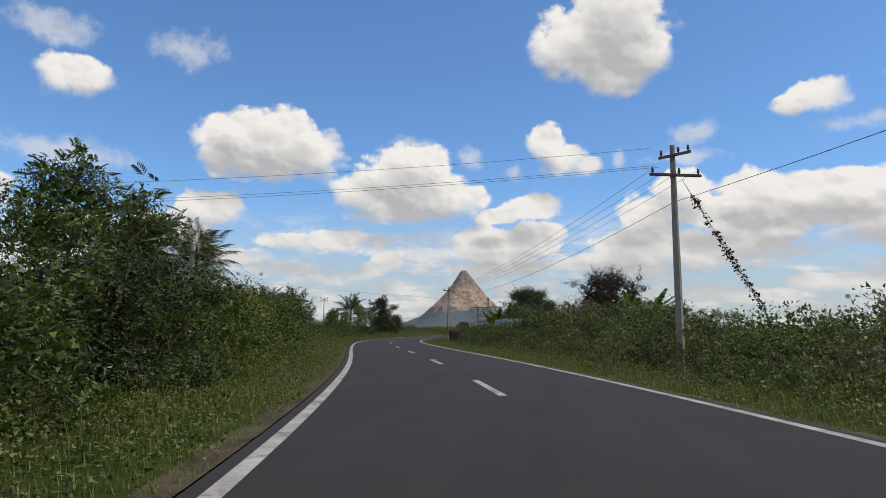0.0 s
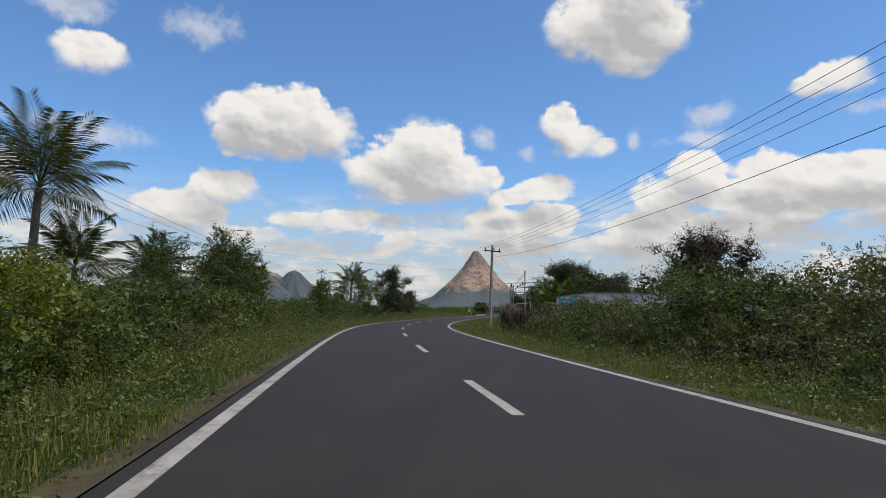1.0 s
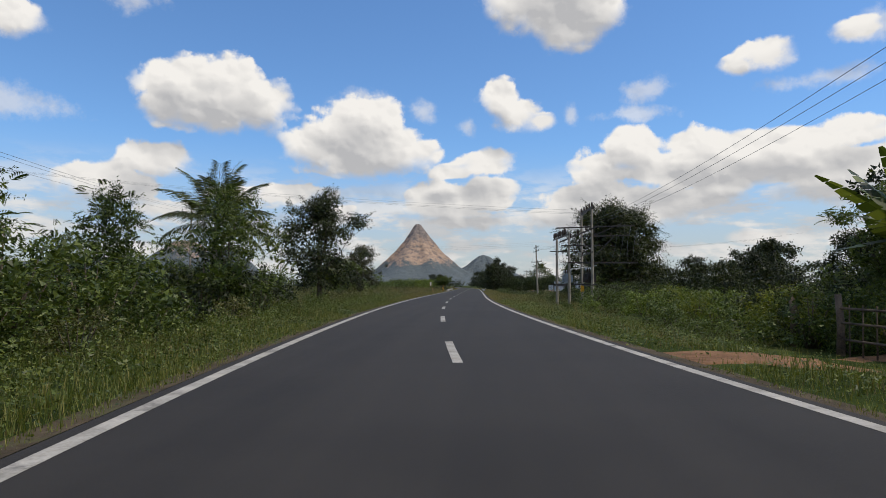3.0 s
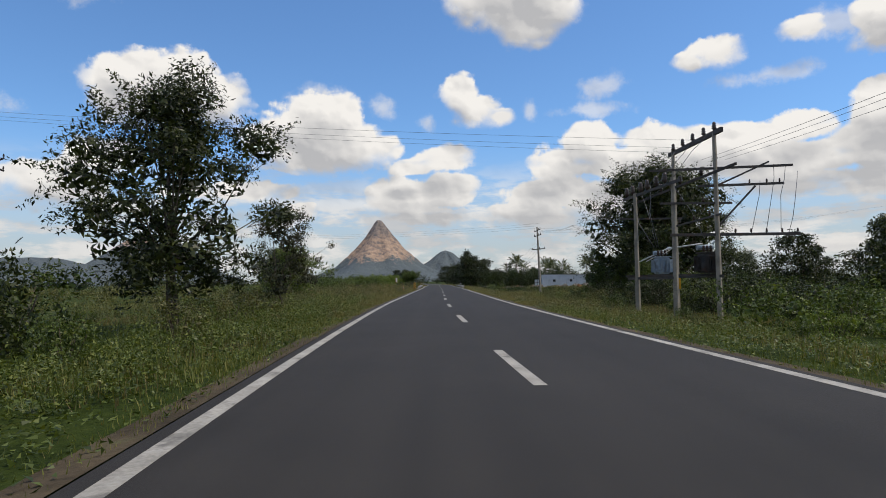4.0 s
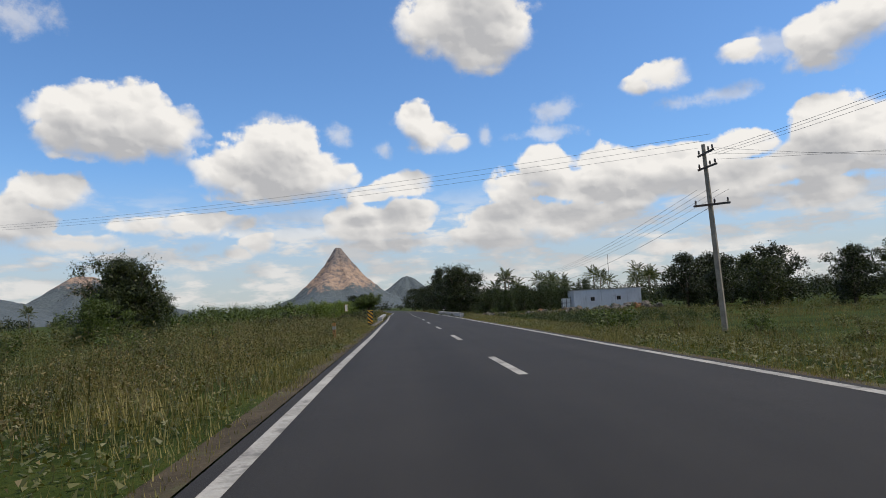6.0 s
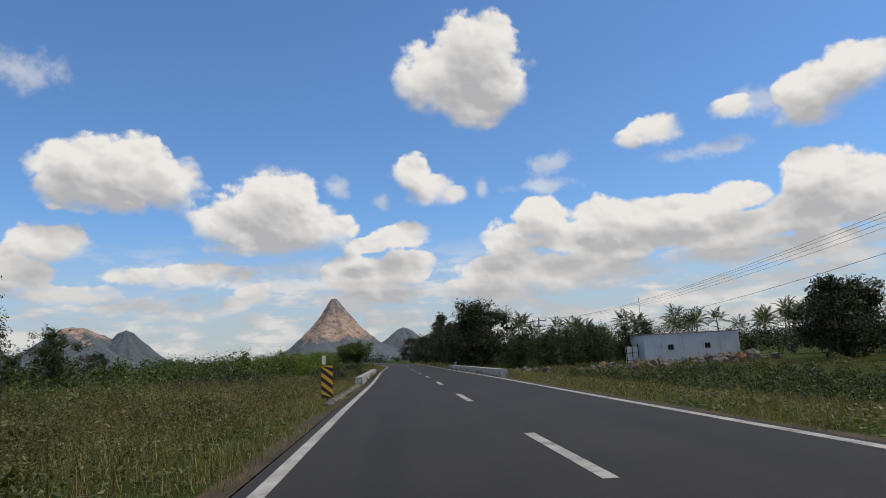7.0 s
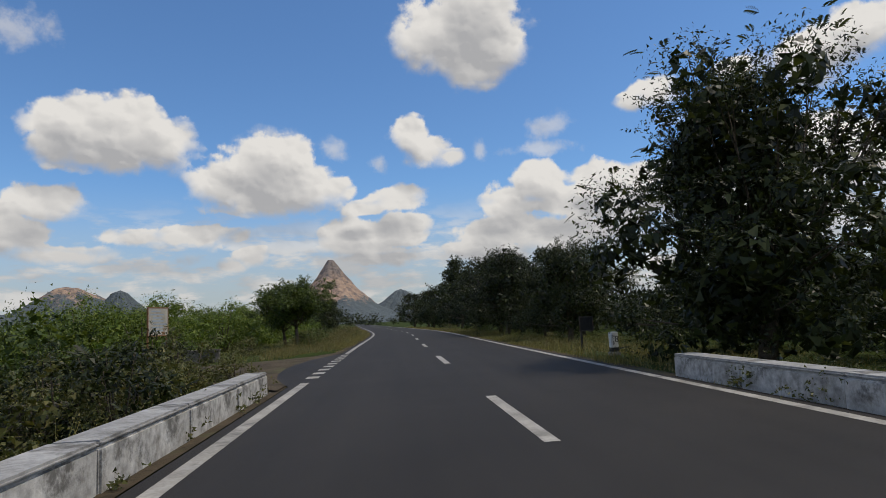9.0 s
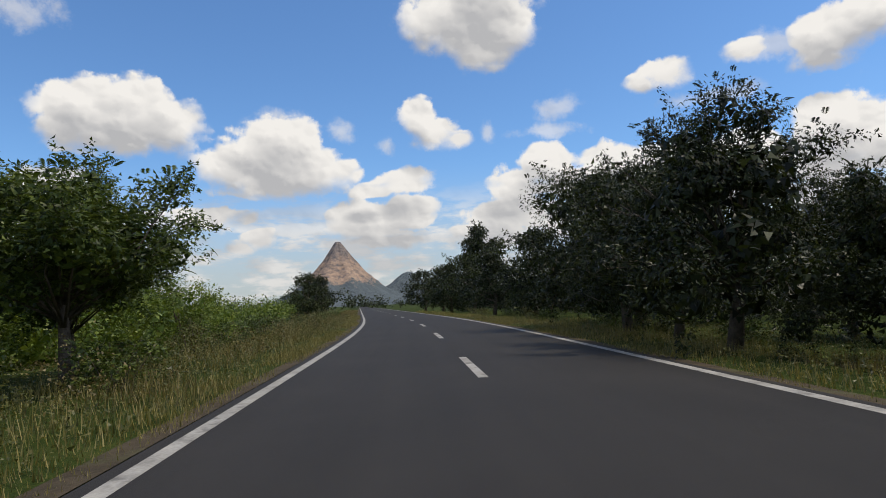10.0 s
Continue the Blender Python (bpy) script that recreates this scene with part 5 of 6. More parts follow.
# ---- transformer station ----
def transformer_station():
    s0, l0 = 129.4, 9.9
    top = thing("transformer_station", "pole-mounted transformer station with four concrete poles and grey tanks", "transformer station", at(s0, l0))
    g = lie(s0, l0)
    legs = [(131.7, 10.95, 7.3), (127.3, 10.95, 7.15), (130.8, 8.75, 5.1), (127.4, 9.2, 5.3)]
    for s, l, h in legs:
        bm = bmesh.new()
        x, y = l - l0, s - s0
        tube(bm, [(x, y, -0.3), (x, y, h - g)], [0.14, 0.095], 4)
        bmesh.ops.bevel(bm, geom=[e for e in bm.edges if abs((e.verts[0].co - e.verts[1].co).z) > 0.5], offset=0.02, segments=1, affect="EDGES")
        leg = part("pole", bm, M_CONCRETE, top)
        if s == 131.7:
            bm = bmesh.new()
            box(bm, (0.262, 0.262, 0.55), (x, y, 1.45), None, 0.01)
            part("painted_band", bm, M_YELLOW, leg, "yellow painted band")

    def beam(a, b, h=0.11, pins=(), k=1.0, w=0.06):
        (sa, la, za), (sb, lb, zb) = a, b
        A, B = Vector((la - l0, sa - s0, za - g)), Vector((lb - l0, sb - s0, zb - g))
        d = B - A
        m = d.to_track_quat("Y", "Z").to_matrix().to_4x4()
        bm = bmesh.new()
        box(bm, (w, d.length, h), (A + B) / 2, m, 0.008)
        ob = part("beam", bm, M_STEEL, top)
        for f in pins:
            p = A.lerp(B, f)
            bm = bmesh.new()
            insulator(bm, p.x, p.y, p.z + h * 0.4, k)
            part("insulator", bm, M_CERAMIC, ob, "brown ribbed porcelain insulator")

    beam((132.2, 10.95, 7.15), (126.6, 10.95, 7.1), 0.2, (0.1, 0.3, 0.5, 0.7, 0.88), 2.0, 0.12)
    beam((132.4, 8.7, 5.0), (126.2, 9.0, 5.0), 0.13, (0.08, 0.2, 0.36, 0.48, 0.64, 0.78), 2.5)
    beam((132.2, 9.2, 4.8), (126.0, 11.2, 5.6), 0.11, (0.3, 0.5, 0.7), 2.0)
    beam((127.3, 8.2, 5.55), (127.3, 14.2, 5.75), 0.10)
    beam((127.3, 10.2, 4.9), (127.3, 13.8, 5.0), 0.10, (0.6, 0.8, 0.95), 0.9)
    beam((131.7, 8.3, 4.0), (131.7, 11.3, 4.0), 0.09)
    beam((127.3, 8.6, 4.2), (127.3, 11.6, 4.2), 0.09, (0.3, 0.6), 1.2)
    beam((132.1, 10.9, 3.6), (126.8, 10.9, 3.7), 0.09, (0.2, 0.5, 0.8), 1.3)
    beam((127.3, 9.0, 2.9), (127.3, 14.4, 2.9), 0.12, (0.5, 0.62, 0.74, 0.86, 0.98), 1.0)
    beam((132.0, 8.7, 1.15), (126.9, 8.9, 1.15), 0.12)
    beam((132.0, 10.95, 1.2), (126.9, 10.95, 1.2), 0.12)
    beam((131.0, 8.3, 1.25), (131.0, 11.4, 1.25), 0.1)
    beam((128.0, 8.3, 1.25), (128.0, 11.4, 1.25), 0.1)
    beam((127.3, 10.95, 4.9), (127.3, 13.2, 5.9), 0.07)
    beam((127.3, 10.95, 3.2), (127.3, 12.6, 4.9), 0.07)
    for s, l, k in ((129.3, 9.35, 0.85), (128.2, 10.9, 1.0)):
        x, y, z = l - l0, s - s0, 1.32 - g
        bm = bmesh.new()
        box(bm, (0.55 * k, 0.85 * k, 0.85 * k), (x, y, z + 0.43 * k), None, 0.04)
        box(bm, (0.65 * k, 0.95 * k, 0.05), (x, y, z + 0.88 * k), None, 0.01)
        tank = part("transformer_tank", bm, M_TANK if k < 0.9 else M_STEEL, top, "grey painted transformer tank" if k < 0.9 else "dark transformer tank")
        for j in range(7):
            for sd in (-1, 1):
                bm = bmesh.new()
                box(bm, (0.16 * k, 0.025, 0.66 * k), (x + sd * 0.36 * k, y - 0.36 * k + 0.12 * j * k, z + 0.42 * k), None, 0.006)
                part("cooling_fin", bm, M_TANK if k < 0.9 else M_STEEL, tank)
                bm = bmesh.new()
                box(bm, (0.025, 0.16 * k, 0.62 * k), (x - 0.2 * k + 0.067 * j * k, y + sd * 0.5 * k, z + 0.42 * k), None, 0.006)
                part("cooling_fin", bm, M_TANK if k < 0.9 else M_STEEL, tank)
        for j in range(3):
            bm = bmesh.new()
            insulator(bm, x - 0.15 + 0.15 * j, y, z + 0.9 * k, 1.5)
            part("bushing", bm, M_CERAMIC, tank)
        bm = bmesh.new()
        tube(bm, [(x - 0.3 * k, y + 0.35 * k, z + 1.1 * k), (x + 0.4 * k, y + 0.35 * k, z + 1.15 * k)], 0.11 * k, 10)
        tube(bm, [(x + 0.3 * k, y + 0.35 * k, z + 1.15 * k), (x + 0.5 * k, y + 0.35 * k, z + 1.4 * k), (x + 0.62 * k, y + 0.35 * k, z + 1.38 * k)], 0.035, 7)
        part("oil_conservator", bm, M_TANK, tank)
    rng = np.random.default_rng(8)
    ends = [((131.9, 9.0, 5.3), (129.2, 9.0, 2.5)), ((130.9, 9.0, 5.3), (129.2, 9.1, 2.5)), ((129.5, 9.0, 5.3), (129.2, 9.2, 2.5)), ((128.3, 9.4, 5.3), (128.1, 10.8, 2.7)), ((127.3, 12.8, 5.1), (127.3, 12.4, 3.1)), ((127.3, 13.4, 5.8), (127.3, 13.0, 3.1)), ((127.3, 13.9, 5.8), (127.3, 13.6, 3.1)), ((131.2, 10.9, 7.2), (131.0, 9.2, 5.2)), ((129.5, 10.9, 7.2), (129.4, 9.2, 5.2)), ((127.8, 10.9, 7.2), (127.9, 9.3, 5.2)), ((127.3, 13.9, 2.9), (127.3, 14.4, 5.5))]
    for a, b in ends:
        bm = bmesh.new()
        A, B = Vector((a[1] - l0, a[0] - s0, a[2] - g)), Vector((b[1] - l0, b[0] - s0, b[2] - g))
        c = A.lerp(B, 0.5) + Vector(rng.normal(size=3)) * 0.16
        tube(bm, [A, A.lerp(c, 0.5) + Vector((0.04, 0, -0.03)), c, c.lerp(B, 0.5), B], 0.012, 5)
        part("jumper_cable", bm, M_WIRE, top)
    for k in range(3):
        bm = bmesh.new()
        tube(bm, [(-1.2 + 0.2 * k, 0.9 - 0.3 * k, 1.9 - g), (-0.2, 0.1 - 0.3 * k, 2.45 - g), (0.9, -0.6 - 0.2 * k, 2.6 - g)], 0.03, 6)
        part("cable_pipe", bm, M_WHITE, top, "pale slanting cable pipe")


transformer_station()


# ---- road furniture ----
def hazard_marker():
    top = thing("hazard_marker", "upright road hazard board with yellow and black diagonal stripes", "road sign", at(195.6, -3.99, None, 6))
    g = -lie(195.6, -3.99)
    w, h, z0 = 0.36, 1.0, 0.08 + g
    bm = bmesh.new()
    box(bm, (w, 0.012, h), (0, 0, z0 + h / 2), None, 0.003)
    part("board", bm, M_BLACK, top, "black sign board")
    for k in range(5):
        bm = bmesh.new()
        lo = z0 - 0.16 + 0.27 * k
        pts = [(-w / 2, lo + 0.30), (w / 2, lo), (w / 2, lo + 0.135), (-w / 2, lo + 0.435)]
        pts = [(x, min(max(z, z0), z0 + h)) for x, z in pts]
        vs = [bm.verts.new((x * 0.985, y, z)) for y in (-0.0125, -0.009) for x, z in pts]
        bm.faces.new(vs[:4])
        bm.faces.new(vs[4:][::-1])
        for j in range(4):
            bm.faces.new((vs[j], vs[4 + j], vs[4 + (j + 1) % 4], vs[(j + 1) % 4]))
        bmesh.ops.remove_doubles(bm, verts=bm.verts, dist=1e-4)
        bmesh.ops.recalc_face_normals(bm, faces=bm.faces)
        part("stripe", bm, M_YELLOW, top, "yellow reflective stripe")
    bm = bmesh.new()
    box(bm, (0.05, 0.05, z0 + h * 0.8 + 0.3), (0, 0.034, (z0 + h * 0.8 - 0.3) / 2), None, 0.004)
    part("post", bm, M_STEEL, top)


def guide_post(s, l, h, label):
    top = thing("guide_post", label, "marker post", at(s, l), group="roadside posts")
    bm = bmesh.new()
    box(bm, (0.14, 0.10, h), (0, 0, h / 2), None, 0.015)
    part("body", bm, M_ORANGE, top)
    bm = bmesh.new()
    box(bm, (0.146, 0.106, h * 0.22), (0, 0, h * 0.70), None, 0.012)
    part("band", bm, M_AGED, top, "off-white painted band")
    bm = bmesh.new()
    box(bm, (0.07, 0.02, 0.07), (0, -0.055, h * 0.5), None, 0.006)
    part("reflector", bm, M_RUST, top)


def parapet(s0, s1, l, h, label, mat):
    """A low whitewashed masonry parapet in bays, with a weathered top."""
    top = thing("parapet_wall", label, "parapet", at(s0, l, 0.0))
    inv = top.matrix_basis.inverted()
    n = int((s1 - s0) / 2.1)
    rng = np.random.default_rng(int(s0 + l * 10))
    for k in range(n):
        a, b = s0 + (s1 - s0) * k / n, s0 + (s1 - s0) * (k + 1) / n
        m = inv @ at((a + b) / 2, l, 0.0)
        ln = b - a
        bm = bmesh.new()
        box(bm, (0.38, ln - 0.012, h + 0.5), (0.008 * rng.normal(), 0, (h - 0.5) / 2), None, 0.018)
        ob = part("bay", bm, mat, top)
        ob.matrix_basis = m
        bm = bmesh.new()
        box(bm, (0.386, ln - 0.010, 0.05), (0, 0, h + 0.027), Matrix.Rotation(radians(0.5 * rng.normal()), 4, "Y"), 0.02)
        ob = part("coping", bm, M_GREYWASH, top, "grey weathered coping")
        ob.matrix_basis = m


def edging_stones():
    top = thing("stone_edging", "row of rough grey stones edging the road", "stone edging", at(201, -3.8, 0.0))
    inv = top.matrix_basis.inverted()
    rng = np.random.default_rng(6)
    for k in range(30):
        s = 193.5 + 0.46 * k
        bm = bmesh.new()
        bmesh.ops.create_icosphere(bm, subdivisions=1, radius=0.2)
        for v in bm.verts:
            v.co *= 0.8 + 0.4 * rng.random()
        ob = part("stone", bm, M_STONE, top)
        ob.matrix_basis = inv @ at(s, -3.72 - 0.05 * rng.random(), -0.02, 40 * rng.random()) @ Matrix.Diagonal((0.8, 1.15, 0.5 + 0.2 * rng.random(), 1))


def letters(body, size, m, material, parent, name):
    """Text as a flat mesh."""
    cu = bpy.data.curves.new("text", "FONT")
    cu.body, cu.size, cu.extrude, cu.align_x = body, size, 0.002, "CENTER"
    tmp = bpy.data.objects.new("text", cu)
    scene.collection.objects.link(tmp)
    dg = bpy.context.evaluated_depsgraph_get()
    me = bpy.data.meshes.new_from_object(tmp.evaluated_get(dg))
    bpy.data.objects.remove(tmp)
    ob = part(name, me, None, parent)
    me.materials.clear()
    me.materials.append(material)
    ob.matrix_basis = m
    return ob


def kilometre_stone():
    top = thing("kilometre_stone", "small white kilometre stone with black numerals on a plinth", "kilometre stone", at(244.4, 4.8, None, 14) @ Matrix.Diagonal((0.82, 0.82, 0.86, 1)))
    bm = bmesh.new()
    box(bm, (0.36, 0.26, 0.12), (0, 0, 0.04), None, 0.02)
    part("plinth", bm, M_WALLTOP, top)
    bm = bmesh.new()
    box(bm, (0.27, 0.2, 0.14), (0, 0, 0.165), None, 0.012)
    part("base_band", bm, M_BLACK, top, "black painted foot")
    bm = bmesh.new()
    box(bm, (0.27, 0.2, 0.5), (0, 0, 0.485), None, 0.02)
    part("body", bm, M_WHITE, top, "white painted stone body")
    letters("8", 0.30, pose(0.062, -0.1015, 0.40, 90, 0, 0), M_BLACK, top, "numeral")
    letters("24", 0.12, pose(-0.068, -0.1015, 0.56, 90, 0, 0), M_BLACK, top, "numeral")
    letters("8", 0.15, pose(-0.068, -0.1015, 0.33, 90, 0, 0), M_BLACK, top, "numeral")
    bm = bmesh.new()
    box(bm, (0.1, 0.003, 0.012), (-0.068, -0.1015, 0.515))
    part("rule", bm, M_BLACK, top)


def back_of_sign():
    top = thing("small_sign", "dark back of a small road sign on a thin post", "road sign", at(247.3, 4.95, None, -6))
    bm = bmesh.new()
    box(bm, (0.42, 0.02, 0.46), (0, 0, 0.85), None, 0.006)
    part("panel", bm, M_DARK, top)
    bm = bmesh.new()
    for z in (0.63, 1.07):
        box(bm, (0.46, 0.035, 0.035), (0, 0, z), None, 0.004)
    for x in (-0.215, 0.215):
        box(bm, (0.035, 0.035, 0.48), (x, 0, 0.85), None, 0.004)
    part("frame", bm, M_STEEL, top)
    bm = bmesh.new()
    box(bm, (0.06, 0.06, 1.3), (-0.17, 0.05, 0.45), None, 0.005)
    part("post", bm, M_STEEL, top)


def notice_board():
    top = thing("notice_board", "rusty-edged white notice board on two thin posts", "sign", at(251.6, -10.1, None, 74))
    g = -lie(251.6, -10.1)
    for x in (-0.55, 0.55):
        bm = bmesh.new()
        box(bm, (0.05, 0.05, 2.3 + g), (x, 0.035, (2.3 + g) / 2 - 0.2), None, 0.005)
        part("post", bm, M_RUST, top)
    bm = bmesh.new()
    box(bm, (1.16, 0.025, 1.02), (0, 0, 1.55 + g), None, 0.004)
    panel = part("panel", bm, M_AGED, top, "faded white painted panel")
    bm = bmesh.new()
    for z in (1.03, 2.07):
        box(bm, (1.2, 0.04, 0.04), (0, 0, z + g), None, 0.004)
    for x in (-0.58, 0.58):
        box(bm, (0.04, 0.04, 1.0), (x, 0, 1.55 + g), None, 0.004)
    part("frame", bm, M_RUST, top)
    rng = np.random.default_rng(3)
    for k in range(7):
        w = 0.5 + 0.4 * rng.random()
        bm = bmesh.new()
        box(bm, (w, 0.004, 0.05), (-0.03 + 0.04 * rng.normal(), -0.0145, 1.94 + g - 0.12 * k))
        part("text_bar", bm, M_TANK, panel, "faded line of unreadable writing")
    bm = bmesh.new()
    box(bm, (0.14, 0.004, 0.1), (0.3, -0.0145, 1.12 + g))
    part("rust_patch", bm, M_RUST, panel)


def culvert_wall(s, l, ln, h, turn, label):
    top = thing("culvert_wall", label, "low wall", at(s, l, None, turn), group="culvert walls")
    bm = bmesh.new()
    box(bm, (ln, 0.35, h + 0.3), (0, 0, (h - 0.3) / 2), None, 0.025)
    part("body", bm, M_STONE, top)
    bm = bmesh.new()
    box(bm, (ln + 0.06, 0.42, 0.07), (0, 0, h + 0.03), None, 0.02)
    part("cap", bm, M_STONE, top)


hazard_marker()
guide_post(177.4, -4.67, 0.72, "short faded orange marker post with a pale band in the grass")
parapet(208.2, 238.6, -3.78, 0.31, "low whitewashed roadside parapet with a weathered grey top", M_WHITEWASH)
parapet(208.4, 237.8, 3.72, 0.31, "low whitewashed roadside parapet, stained and chipped", M_WHITEWASH)
edging_stones()
kilometre_stone()
back_of_sign()
notice_board()
culvert_wall(253.0, -9.7, 2.9, 0.5, 4, "low grey concrete culvert wall beside the side road")
culvert_wall(238.5, -8.2, 2.6, 0.7, 6, "low weathered concrete culvert wall in the weeds")
culvert_wall(231.0, -9.8, 1.6, 0.6, 6, "low weathered concrete culvert wall in the weeds")


# ---- buildings and fences ----
def hut():
    top = thing("hut", "flat-roofed whitewashed hut with two small windows", "hut", at(232.6, 25.8, -0.62, -4))
    w, d, h = 8.9, 4.2, 2.75
    y0, t = 0.0, 0.22
    wins = [(-2.0, 1.5), (1.45, 1.55)]
    # front wall in pieces round the windows
    bm = bmesh.new()
    xs = [-w / 2, wins[0][0] - 0.27, wins[0][0] + 0.27, wins[1][0] - 0.27, wins[1][0] + 0.27, w / 2]
    for a, b, full in ((xs[0], xs[1], 1), (xs[1], xs[2], 0), (xs[2], xs[3], 1), (xs[3], xs[4], 0), (xs[4], xs[5], 1)):
        if full:
            box(bm, (b - a, t, h), ((a + b) / 2, t / 2, h / 2))
        else:
            box(bm, (b - a, t, 1.3), ((a + b) / 2, t / 2, 0.65))
            box(bm, (b - a, t, h - 1.8), ((a + b) / 2, t / 2, 1.8 + (h - 1.8) / 2))
    bmesh.ops.remove_doubles(bm, verts=bm.verts, dist=1e-4)
    part("front_wall", bm, M_HUT, top)
    for x, label in ((-w / 2 + t / 2, "side wall"), (w / 2 - t / 2, "side wall")):
        bm = bmesh.new()
        box(bm, (t, d - 2 * t, h), (x, d / 2, h / 2))
        part("side_wall", bm, M_HUT, top)
    bm = bmesh.new()
    box(bm, (w, t, h), (0, d - t / 2, h / 2))
    part("rear_wall", bm, M_HUT, top)
    bm = bmesh.new()
    box(bm, (w + 0.1, d + 0.1, 0.1), (0, d / 2, h + 0.05), None, 0.015)
    part("roof_slab", bm, M_WALLTOP, top, "grey concrete roof edge")
    for x, z in wins:
        win = new("window")
        win.parent = top
        bm = bmesh.new()
        box(bm, (0.52, 0.03, 0.48), (x, 0.13, 1.55))
        part("pane", bm, M_DARK, win)
        bm = bmesh.new()
        for dx in (-0.245, 0, 0.245):
            box(bm, (0.05, 0.06, 0.5), (x + dx, 0.06, 1.55))
        for dz in (-0.225, 0.225):
            box(bm, (0.44, 0.06, 0.05), (x, 0.06, 1.55 + dz))
        part("frame", bm, M_BARK, win)
    # the lean-to with a white panel and bars at the gable
    bm = bmesh.new()
    for k in range(3):
        box(bm, (0.06, 0.06, 2.0), (-w / 2 - 0.35 - 0.55 * k, 0.9, 1.0), None, 0.005)
    for k in range(3):
        box(bm, (1.3, 0.05, 0.05), (-w / 2 - 0.9, 0.9, 0.55 + 0.65 * k), None, 0.005)
    part("gate_bars", bm, M_DARK, top, "dark gate bars")
    bm = bmesh.new()
    box(bm, (1.25, 0.03, 1.7), (-w / 2 - 0.9, 0.95, 1.0), None, 0.004)
    part("gate_panel", bm, M_WHITE, top, "white gate panel")


def rubble(s, l, n, wide, deep, label, seed, big=0.4):
    top = thing("rubble_heap", label, "rubble heap", at(s, l), group="rubble heaps")
    rng = np.random.default_rng(seed)
    for k in range(n):
        bm = bmesh.new()
        bmesh.ops.create_icosphere(bm, subdivisions=1, radius=1.0)
        for v in bm.verts:
            v.co *= 0.72 + 0.5 * rng.random()
        ob = part("stone", bm, M_STONE if rng.random() < 0.75 else M_REDSOIL, top)
        r = big * (0.35 + 0.75 * rng.random() ** 2)
        u, v = rng.normal() * wide * 0.4, rng.normal() * deep * 0.4
        pile = max(0.0, 1 - abs(u) / wide) * 0.35
        ob.matrix_basis = pose(u, v, r * 0.3 + pile * rng.random(), 60 * rng.random(), 60 * rng.random(), 360 * rng.random()) @ Matrix.Diagonal((r * 1.3, r, r * 0.7, 1))


def painted_building():
    top = thing("compound_building", "low flat building with pale walls and turquoise painted patches", "building", at(75.7, 12.2, None, 0))
    g = -lie(75.7, 12.2)
    h, ln, d, t = 2.4 + g, 11.6, 6.0, 0.22
    for nm, size, place in (("road_wall", (t, ln, h), (0, 0, h / 2)), ("near_wall", (d - t, t, h), (d / 2, -ln / 2 + t / 2, h / 2)), ("far_wall", (d - t, t, h), (d / 2, ln / 2 - t / 2, h / 2)), ("rear_wall", (t, ln - 2 * t, h), (d - t / 2, 0, h / 2))):
        bm = bmesh.new()
        box(bm, size, place)
        part(nm, bm, M_HUT, top)
    bm = bmesh.new()
    box(bm, (d + 0.2, ln + 0.12, 0.1), (d / 2 - 0.02, 0, h + 0.05), None, 0.015)
    part("roof_slab", bm, M_WALLTOP, top)
    for y, w, z, hh in ((3.6, 2.0, 1.9, 1.1), (-0.6, 2.0, 1.95, 1.1)):
        bm = bmesh.new()
        box(bm, (0.006, w, hh), (-t / 2 - 0.006, y, z + g - 0.1))
        part("paint_patch", bm, M_BLUEPAINT, top, "turquoise painted patch")
    for k in range(3):
        bm = bmesh.new()
        box(bm, (0.006, 1.3 - 0.25 * k, 0.12), (-t / 2 - 0.006, 1.5, 2.15 + g - 0.22 * k))
        part("text_bar", bm, M_INK, top, "faded blue line of unreadable writing")


def stick_fence(s0, l0, s1, l1, h, n, label, seed):
    top = thing("stick_fence", label, "fence", at(s0, l0), group="stick fences")
    inv = top.matrix_basis.inverted()
    rng = np.random.default_rng(seed)
    protos = []
    for k in range(6):
        bm = bmesh.new()
        b = rng.normal(size=(3, 2)) * 0.05
        tube(bm, [(0, 0, -0.1), (b[0][0], b[0][1], 0.4), (b[1][0], b[1][1], 0.75), (b[2][0] * 1.4, b[2][1] * 1.4, 1.0)], [0.026, 0.022, 0.018, 0.010], 5)
        me = bpy.data.meshes.new("stick")
        bm.to_mesh(me)
        bm.free()
        me.materials.append(M_STICK)
        protos.append(me)
    for k in range(n):
        f = (k + rng.random()) / n
        s, l = s0 + (s1 - s0) * f, l0 + (l1 - l0) * f
        ob = part("stick", protos[k % 6], None, top)
        ob.matrix_basis = inv @ at(s, l + 0.06 * rng.normal(), None, 360 * rng.random()) @ pose(0, 0, 0, 7 * rng.normal(), 7 * rng.normal(), 0) @ Matrix.Diagonal((1.0 + 1.2 * rng.random() ** 2, 1.0, h * (0.8 + 0.35 * rng.random()), 1))
    cl = []
    for k in range(int(n * 0.8)):
        f = rng.random()
        s, l = s0 + (s1 - s0) * f, l0 + (l1 - l0) * f
        cl.append((*(inv @ Vector(place3(s, l, lie(s, l) + h * (0.15 + 0.75 * rng.random())))), 0.09))
    v = leaves(rng, cl, n * 12, 0.42, 9.0, 3.0, 0.1)
    part("thatch", quads("thatch", v, len(v)), L_THATCH, top, "dry brown palm strips hung in the fence")
    for z in (0.5, 0.95, 1.4):
        if z < h:
            bm = bmesh.new()
            A, B = inv @ Vector(place3(s0, l0, lie(s0, l0) + z)), inv @ Vector(place3(s1, l1, lie(s1, l1) + z + 0.1))
            tube(bm, [A, A.lerp(B, 0.4) + Vector((0, 0, 0.06)), A.lerp(B, 0.75) - Vector((0, 0, 0.05)), B], 0.025, 6)
            part("rail", bm, M_STICK, top)


